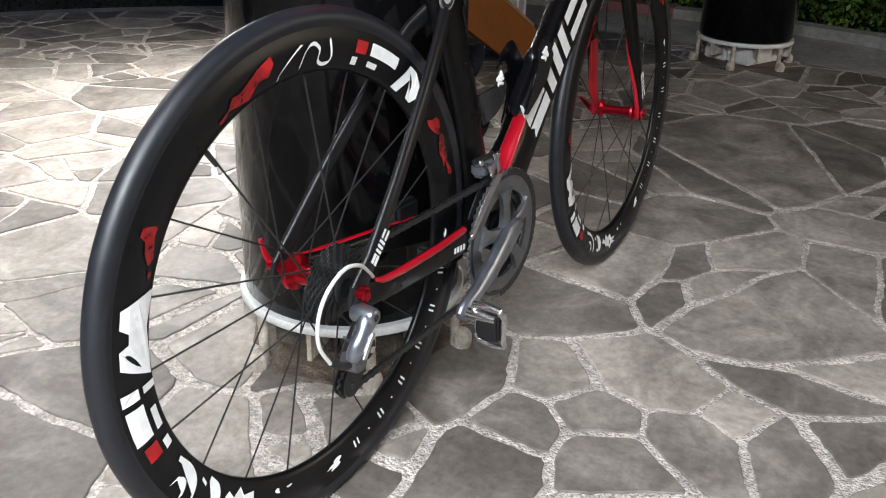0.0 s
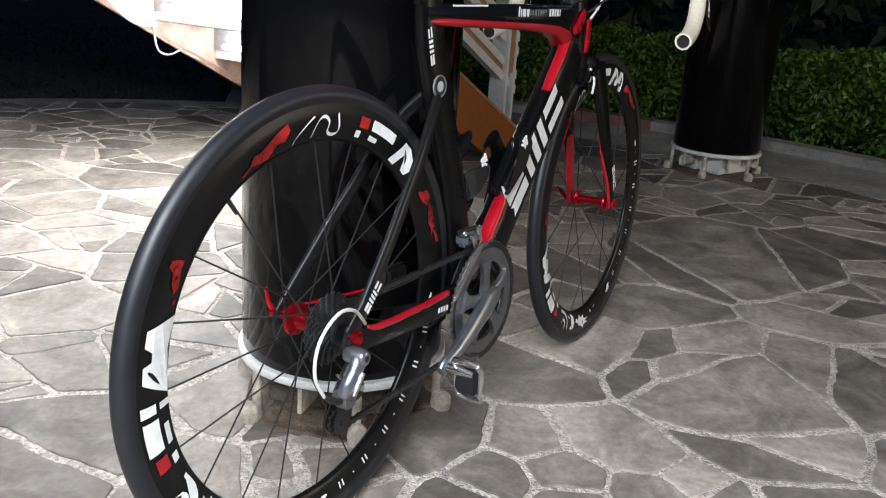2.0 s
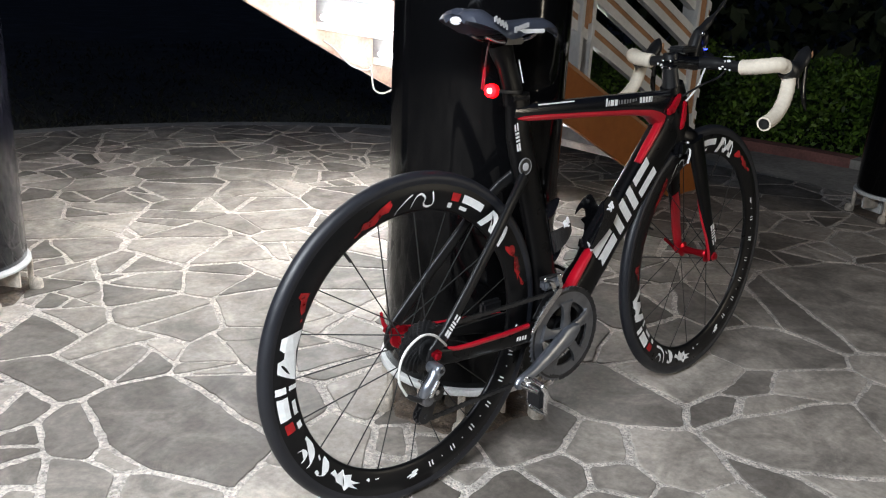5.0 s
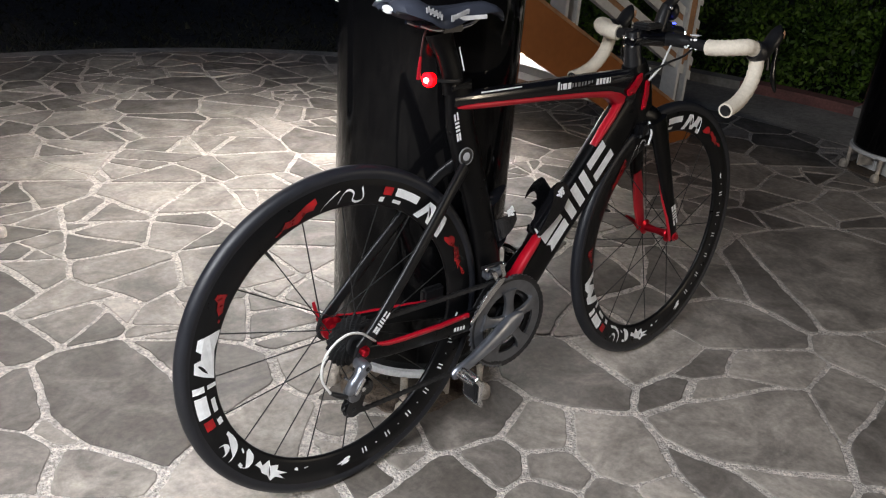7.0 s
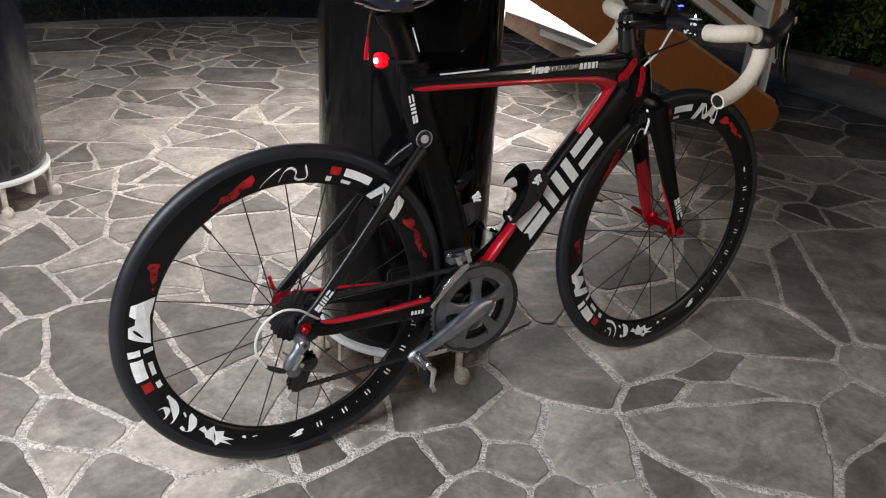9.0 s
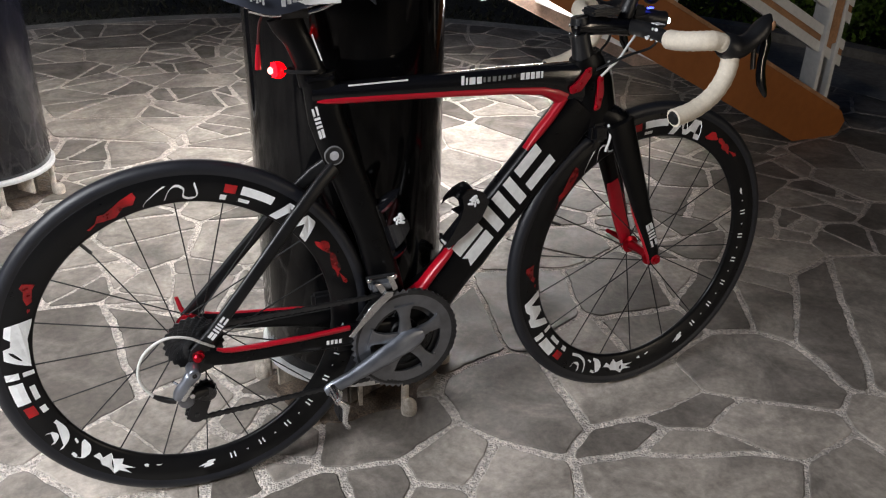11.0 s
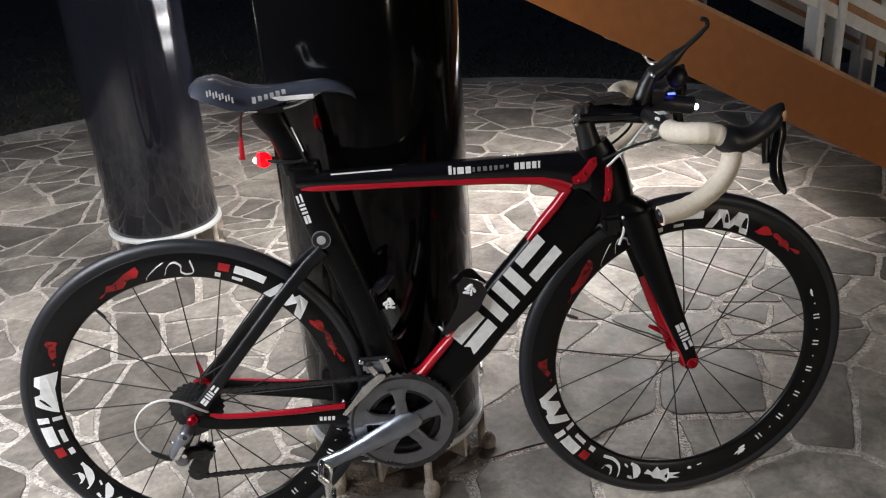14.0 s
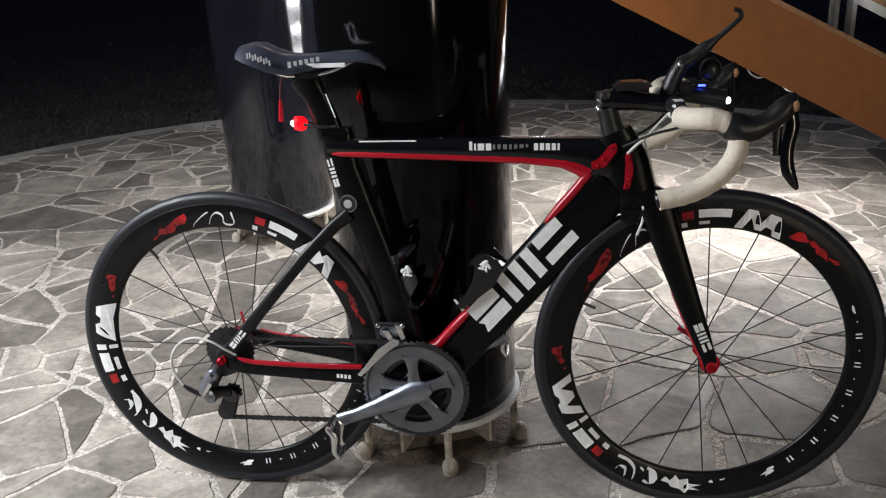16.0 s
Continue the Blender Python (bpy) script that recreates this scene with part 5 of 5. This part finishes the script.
for s in (-1, 1):
    path = smooth_path([(0.886, s * 0.122, 0.833), (0.885, s * 0.146, 0.835), (0.890, s * 0.175, 0.839), (0.907, s * 0.194, 0.842), (0.931, s * 0.200, 0.840), (0.950, s * 0.201, 0.829),
                        (0.961, s * 0.203, 0.806), (0.950, s * 0.206, 0.772), (0.922, s * 0.209, 0.743), (0.882, s * 0.212, 0.724), (0.838, s * 0.214, 0.715)], 8)
    rad = []
    for k in range(len(path)):
        rad.append(0.0165 + 0.0005 * math.sin(k * 1.9) + (0.0012 if k < 30 else 0))
    part("bar_tape", tube_bm(path, rad, 16), M_tape, bar, "cream padded bar tape, slightly grubby")
    e0, e1 = path[-1], path[-1] + Vector((-0.004, 0, -0.001))
    part("bar_plug", tube_bm([e0, e1], [0.013, 0.011], 14), M_dark_metal, bar, "dark bar end plug")
    hood = part("brake_hood", tube_bm(smooth_path([(0.942, s * 0.200, 0.834), (0.968, s * 0.202, 0.826), (0.995, s * 0.203, 0.832), (1.022, s * 0.203, 0.852), (1.042, s * 0.203, 0.880)], 5),
                                      [0.0205, 0.0225, 0.0235, 0.024, 0.0238, 0.023, 0.022, 0.021, 0.020, 0.019, 0.018, 0.0175, 0.017, 0.0175, 0.018, 0.018, 0.0175, 0.016, 0.013, 0.009, 0.003], 14), M_black_plastic, bar, "black rubber brake hood")
    part("brake_lever", tube_bm(smooth_path([(1.030, s * 0.203, 0.862), (1.040, s * 0.205, 0.832), (1.035, s * 0.207, 0.795), (1.037, s * 0.210, 0.762), (1.053, s * 0.213, 0.729)], 5),
                                [0.012] * 4 + [0.011] * 4 + [0.0105] * 5 + [0.011] * 4 + [0.009, 0.008, 0.006, 0.003], 10, 0.45), M_gloss_black, hood, "black curved brake lever")
    part("lever_blade", tube_bm(smooth_path([(1.020, s * 0.199, 0.842), (1.020, s * 0.199, 0.810), (1.022, s * 0.201, 0.782)], 4), 0.007, 8, 0.4), M_dark_metal, hood, "dark shift paddle")
    part("hood_badge", ball_bm((1.040, s * 0.203 - 0.0135, 0.862), 0.0075, 0.7, 0.3, 1.2), M_wood, hood, "small amber lever badge")
part("bar_mark", box_bm(0.884, -0.088, 0.8555, 0.016, 0.022, 0.0014), M_white_decal, bar, "white splash mark on the bar", bevel=0.0004)
gps = steered(part("cycle_computer", box_bm(0.816, -0.004, 0.8705, 0.066, 0.046, 0.013), M_black_plastic, bike, "small black cycle computer on the stem", bevel=0.005))
part("screen", box_bm(0.814, -0.004, 0.8782, 0.040, 0.034, 0.0016), M_screen, gps, "dark glass screen")
lampf = steered(part("front_lamp", tube_bm([(0.905, 0.020, 0.850), (0.930, 0.020, 0.848), (0.972, 0.020, 0.840), (0.984, 0.020, 0.838)], [0.014, 0.0165, 0.0165, 0.0175], 16), M_black_plastic, bike, "black front lamp clamped to the bar"))
part("lamp_lens", ball_bm((0.986, 0.006, 0.838), 0.0062, 1.0, 0.6, 1.0), M_white_glow, lampf, "lit white lens")
part("lamp_indicator", box_bm(0.940, 0.008, 0.8655, 0.012, 0.006, 0.0028), M_blue_glow, lampf, "lit blue indicator")
part("lamp_bracket", box_bm(0.912, 0.018, 0.862, 0.030, 0.034, 0.020), M_black_plastic, lampf, "black lamp bracket", bevel=0.004)
bell = steered(part("phone_mount", tube_bm([(0.880, 0.010, 0.850), (0.893, 0.010, 0.885), (0.905, 0.010, 0.908)], [0.016, 0.015, 0.012], 12), M_black_plastic, bike, "black jointed phone mount standing up from the bar"))
part("mount_arm", tube_bm(smooth_path([(0.900, 0.010, 0.902), (0.925, 0.008, 0.918), (0.952, 0.004, 0.940), (0.975, 0.000, 0.960), (0.988, -0.002, 0.972)], 4), [0.014, 0.014, 0.013, 0.012, 0.012, 0.012, 0.012, 0.011, 0.008, 0.006, 0.005, 0.005, 0.005, 0.005, 0.005, 0.005, 0.005], 10, 0.8), M_black_plastic, bell, "black tapering arm")
part("mount_hook", tube_bm(smooth_path([(0.988, -0.002, 0.972), (0.998, -0.002, 0.982), (0.996, -0.002, 0.992), (0.986, -0.002, 0.996)], 4), 0.0042, 8), M_black_plastic, bell, "black hooked tip")
part("mount_knob", ball_bm((0.958, 0.030, 0.890), 0.020, 1.0, 0.9, 1.1), M_black_plastic, bell, "round black clamp knob")
part("mount_bolt", ball_bm((0.899, -0.005, 0.905), 0.006, u=10, v=6), M_silver, bell, "silver joint bolt")
# cables at the front
steered(part("brake_cable", tube_bm(smooth_path([(0.808, -0.030, 0.752), (0.822, -0.036, 0.768), (0.842, -0.038, 0.786), (0.866, -0.034, 0.812), (0.884, -0.030, 0.828)], 6), 0.0026, 8), M_cable_white, bike, "white brake cable housing"))
steered(part("brake_cable", tube_bm(smooth_path([(0.838, -0.010, 0.775), (0.850, -0.010, 0.735), (0.862, -0.008, 0.690), (0.868, -0.006, 0.664)], 6), 0.0024, 8), M_cable_white, bike, "white brake cable housing"))
steered(part("gear_cable", tube_bm(smooth_path([(0.800, 0.026, 0.760), (0.850, 0.040, 0.782), (0.880, 0.050, 0.806), (0.890, 0.070, 0.830)], 6), 0.0026, 8), M_black_plastic, bike, "black gear cable housing"))
steered(part("gear_cable", tube_bm(smooth_path([(0.800, -0.024, 0.764), (0.850, -0.046, 0.790), (0.895, -0.060, 0.805), (0.900, -0.080, 0.830)], 6), 0.0026, 8), M_black_plastic, bike, "black gear cable housing"))
steered(part("brake_cable", tube_bm(smooth_path([(0.826, 0.0, 0.640), (0.838, -0.020, 0.655), (0.838, -0.036, 0.630), (0.828, -0.038, 0.600)], 6), 0.0026, 8), M_cable_white, bike, "short white brake cable loop behind the fork"))

# paint splash round the bar beside the tape
g = random.Random(12)
for side in (-1, 1):
    for k in range(7):
        a = radians(g.uniform(100, 250))
        bm = ball_bm((0.8865 + 0.0150 * math.cos(a), side * (0.070 + 0.004 * k + g.uniform(0, 0.003)), 0.8405 + 0.0150 * math.sin(a + math.pi / 2 + 0.9)), 0.0042, g.uniform(0.4, 0.9), g.uniform(0.5, 1.3), g.uniform(0.4, 0.9), None, 8, 5)
        part("bar_splash", bm, M_white_decal, bar, "white paint splash mark")

# ---- flagstones ----
# each slab grows from a seed: x, y and its pull; a slab takes the ground where distance squared less pull is least
front_slabs = [
    (0.7, 0.04, -0.084), (0.33, -0.16, -0.04), (0.43, -0.27, -0.053), (0.94, -0.45, -0.011), (0.96, -0.32, -0.049), (0.98, -0.36, -0.035), (1.04, -0.26,
    -0.056), (1, 0.02, -0.06), (1.06, -0.3, -0.051), (1.09, -0.58, -0.019), (0.78, -0.5, -0.053), (0.89, -0.5, -0.026), (0.41, -0.38, -0.057), (0.3,
    -0.34, -0.028), (0.37, -0.52, -0.049), (0.48, -0.71, -0.043), (0.2, -0.17, -0.01), (0.28, -0.24, -0.022), (0.21, -0.28, -0.007), (0.15, -0.17,
    -0.003), (0.24, 0.03, -0.023), (1.93, -0.06, 0.12), (1.29, 0.02, -0.047), (1.94, -0.08, 0.112), (1.9, -0.04, 0.104), (1.62, -0.51, -0.025)]
side_slabs = [
    (-0.28, 0.52, 0.041), (-0.4, 1, -0.015), (-0.36, 0.53, 0.025), (-0.34, 0.51, 0.03), (-0.4, 0.49, 0.02), (-0.36, 0.47, 0.023), (-0.56, 0.21, -0.014),
    (-0.62, 0.2, -0.002), (-0.37, 0.04, -0.027), (-0.12, 0.21, -0.005), (-0.07, 0.24, -0.001), (-0.14, 0.53, 0.017), (-0.19, -0.11, -0.017)]
back_slabs = [
    (1.04, 0.43, 0.003), (1.18, 0.38, 0.016), (1.17, 0.31, 0.003), (1.1, 0.32, -0.007), (0.61, 0.5, -0.013)]
laid_fields = [[(1.05, -0.31), (1.09, -0.56), (1.55, -0.49), (2.23, -0.21), (2.42, 0.14), (2.26, 0.22), (1.35, 0.09), (1.17, 0.02)],
            [(0.04, -0.07), (0.46, -0.65), (1.3, -0.53), (1.43, -0.1), (1.44, 0.01), (1.35, 0.09), (0.51, 0.14), (0.19, 0.04)],
            [(-0.56, 0.14), (-0.15, -0.07), (-0.07, -0.01), (0.07, 0.32), (0.1, 0.53), (-0.33, 1.02), (-0.46, 1.1), (-0.48, 0.89)],
            [(0.85, 0.35), (0.89, 0.14), (1.01, 0.1), (1.1, 0.09), (1.32, 0.23), (1.34, 0.36), (1.19, 0.56), (0.92, 0.61)],
            [(0.53, -0.01), (0.58, -0.07), (0.63, -0.12), (0.76, -0.16), (1.01, 0.1), (1.06, 0.29), (0.65, 0.45), (0.56, 0.21)]]
seeds = front_slabs + side_slabs + back_slabs
known = len(seeds)


def within(p, field):
    return all((b[0] - a[0]) * (p[1] - a[1]) - (b[1] - a[1]) * (p[0] - a[0]) > -0.06 * math.dist(a, b) for a, b in zip(field, field[1:] + field[:1]))


rs = random.Random(23)
for k in range(5000):
    p = (0.15 + rs.uniform(-3.5, 3.5), 0.75 + rs.uniform(-3.5, 3.5))
    gap = 0.17 + 0.22 * rs.random()
    if math.hypot(p[0] - 0.15, p[1] - 0.75) > RADIUS + 0.1 or any(within(p, f) for f in laid_fields):
        continue
    if all(math.dist(p, q[:2]) > gap for q in seeds[known:]):
        seeds.append((*p, 0.0))
pts = np.array(seeds)


def clip(poly, px, py, nx, ny):
    """The part of a polygon on the near side of a line."""
    out = []
    for i in range(len(poly)):
        a, b = poly[i], poly[(i + 1) % len(poly)]
        da, db = (a[0] - px) * nx + (a[1] - py) * ny, (b[0] - px) * nx + (b[1] - py) * ny
        if da <= 0:
            out.append(a)
        if (da < 0 < db) or (db < 0 < da):
            t = da / (da - db)
            out.append((a[0] + (b[0] - a[0]) * t, a[1] + (b[1] - a[1]) * t))
    return out


def area(poly):
    return 0.5 * abs(sum(p[0] * q[1] - q[0] * p[1] for p, q in zip(poly, poly[1:] + poly[:1])))


def middle(poly):
    return sum(p[0] for p in poly) / len(poly), sum(p[1] for p in poly) / len(poly)


def cell(i):
    """The ground that falls to seed i."""
    x, y, pull = pts[i]
    d = np.hypot(pts[:, 0] - x, pts[:, 1] - y)
    poly = [(x - 0.9, y - 0.9), (x + 0.9, y - 0.9), (x + 0.9, y + 0.9), (x - 0.9, y + 0.9)]
    for j in np.argsort(d)[1:70]:
        nx, ny = (pts[j][0] - x) / d[j], (pts[j][1] - y) / d[j]
        half = (d[j] * d[j] + pull - pts[j][2]) / (2 * d[j])
        poly = clip(poly, x + nx * half, y + ny * half, nx, ny)
        if len(poly) < 3:
            return []
    for k in range(48):
        a = 2 * math.pi * k / 48
        poly = clip(poly, CENTRE.x + math.cos(a) * (RADIUS - 0.015), CENTRE.y + math.sin(a) * (RADIUS - 0.015), math.cos(a), math.sin(a))
        if len(poly) < 3:
            return []
    return poly


def broken(poly, target):
    """Breaks a slab across its length again and again, as a mason does."""
    if area(poly) < target or len(poly) < 3:
        return [poly]
    cx, cy = middle(poly)
    best = max(((math.dist(p, q), p, q) for p in poly for q in poly), key=lambda e: e[0])
    ux, uy = (best[2][0] - best[1][0]) / best[0], (best[2][1] - best[1][1]) / best[0]
    a = rs.uniform(-0.6, 0.6)
    nx, ny = ux * math.cos(a) - uy * math.sin(a), ux * math.sin(a) + uy * math.cos(a)
    o = rs.uniform(-0.22, 0.22) * best[0]
    px, py = cx + ux * o, cy + uy * o
    one, two = clip(poly, px, py, nx, ny), clip(poly, px, py, -nx, -ny)
    if len(one) < 3 or len(two) < 3:
        return [poly]
    return broken(one, target * rs.uniform(0.7, 1.5)) + broken(two, target * rs.uniform(0.7, 1.5))


def shrunk(poly):
    """Leaves half a joint along every side, wider here and narrower there."""
    cx, cy = middle(poly)
    out = list(poly)
    for k in range(len(poly)):
        p, q = poly[k], poly[(k + 1) % len(poly)]
        l = math.dist(p, q)
        if l < 1e-6:
            continue
        nx, ny = (q[1] - p[1]) / l, -(q[0] - p[0]) / l
        if (cx - p[0]) * nx + (cy - p[1]) * ny > 0:
            nx, ny = -nx, -ny
        mx, my = (p[0] + q[0]) / 2, (p[1] + q[1]) / 2
        joint = max(0.0022, 0.0088 + 0.011 * noise.noise(Vector((mx * 4.1, my * 4.1, 3.0))))
        tilt = 0.10 * noise.noise(Vector((mx * 9.1, my * 9.1, 7.0)))
        ax, ay = nx * math.cos(tilt) - ny * math.sin(tilt), nx * math.sin(tilt) + ny * math.cos(tilt)
        out = clip(out, mx - nx * joint, my - ny * joint, ax, ay)
        if len(out) < 3:
            return []
    return out


def worn(poly):
    """Rounds the corners a little and roughens the sides."""
    keep = [p for k, p in enumerate(poly) if math.dist(p, poly[k - 1]) > 0.008]
    if len(keep) < 3:
        return []
    out = []
    m = len(keep)
    for k in range(m):
        p, q, r = keep[k - 1], keep[k], keep[(k + 1) % m]
        la, lb = math.dist(p, q), math.dist(q, r)
        ca, cb = min(0.008, la * 0.25) / la, min(0.008, lb * 0.25) / lb
        out.append((q[0] + (p[0] - q[0]) * ca, q[1] + (p[1] - q[1]) * ca))
        steps = max(1, int(lb / 0.02))
        for s in range(steps):
            t = cb + (1 - 2 * cb) * s / steps
            out.append((q[0] + (r[0] - q[0]) * t, q[1] + (r[1] - q[1]) * t))
    res = []
    for qx, qy in out:
        v = noise.noise_vector(Vector((qx * 8, qy * 8, 1.0))) * 0.011 + noise.noise_vector(Vector((qx * 55, qy * 55, 4.0))) * 0.0046
        res.append((qx + v.x, qy + v.y))
    return res


def stone_geometry(outline, cx, cy, lift):
    n = len(outline)
    verts, faces = [], []
    for inset, z in ((0.0, -0.02), (0.0, lift - 0.0015), (0.0025, lift)):
        for qx, qy in outline:
            dx, dy = qx - cx, qy - cy
            l = math.hypot(dx, dy) or 1
            verts.append((dx * (1 - inset / l), dy * (1 - inset / l), z))
    for a in (0, n):
        for k in range(n):
            j = (k + 1) % n
            faces.append((a + k, a + j, a + n + j, a + n + k))
    faces.append(tuple(range(2 * n, 3 * n)))
    return verts, faces


slabs = []
for i in range(len(pts)):
    c = cell(i)
    if not c:
        continue
    slabs += [c] if i < known else broken(c, 0.018 + 0.10 * rs.random() ** 1.4)
slabs = [o for o in (worn(shrunk(s)) for s in slabs if area(s) > 0.0012) if o]
slabs.sort(key=lambda o: math.dist(middle(o), (0.45, 0.35)))
far_v, far_f = [], []
for made, o in enumerate(slabs):
    cx, cy = middle(o)
    verts, faces = stone_geometry(o, cx, cy, 0.001 * (rs.random() - 0.8))
    if made < 300:
        me = bpy.data.meshes.new("flagstone")
        me.from_pydata(verts, [], faces)
        me.materials.append(M_stone)
        ob = new("flagstone", me)
        ob.location = (cx, cy, 0)
        ob.parent = floor
    else:
        k = len(far_v)
        far_v += [(x + cx, y + cy, z) for x, y, z in verts]
        far_f += [tuple(k + q for q in f) for f in faces]
me = bpy.data.meshes.new("outer_flagstones")
me.from_pydata(far_v, [], far_f)
me.materials.append(M_stone)
ob = tagged(new("outer_flagstones", me), "grey flagstones near the terrace edge", kind="stuff")
ob.parent = floor
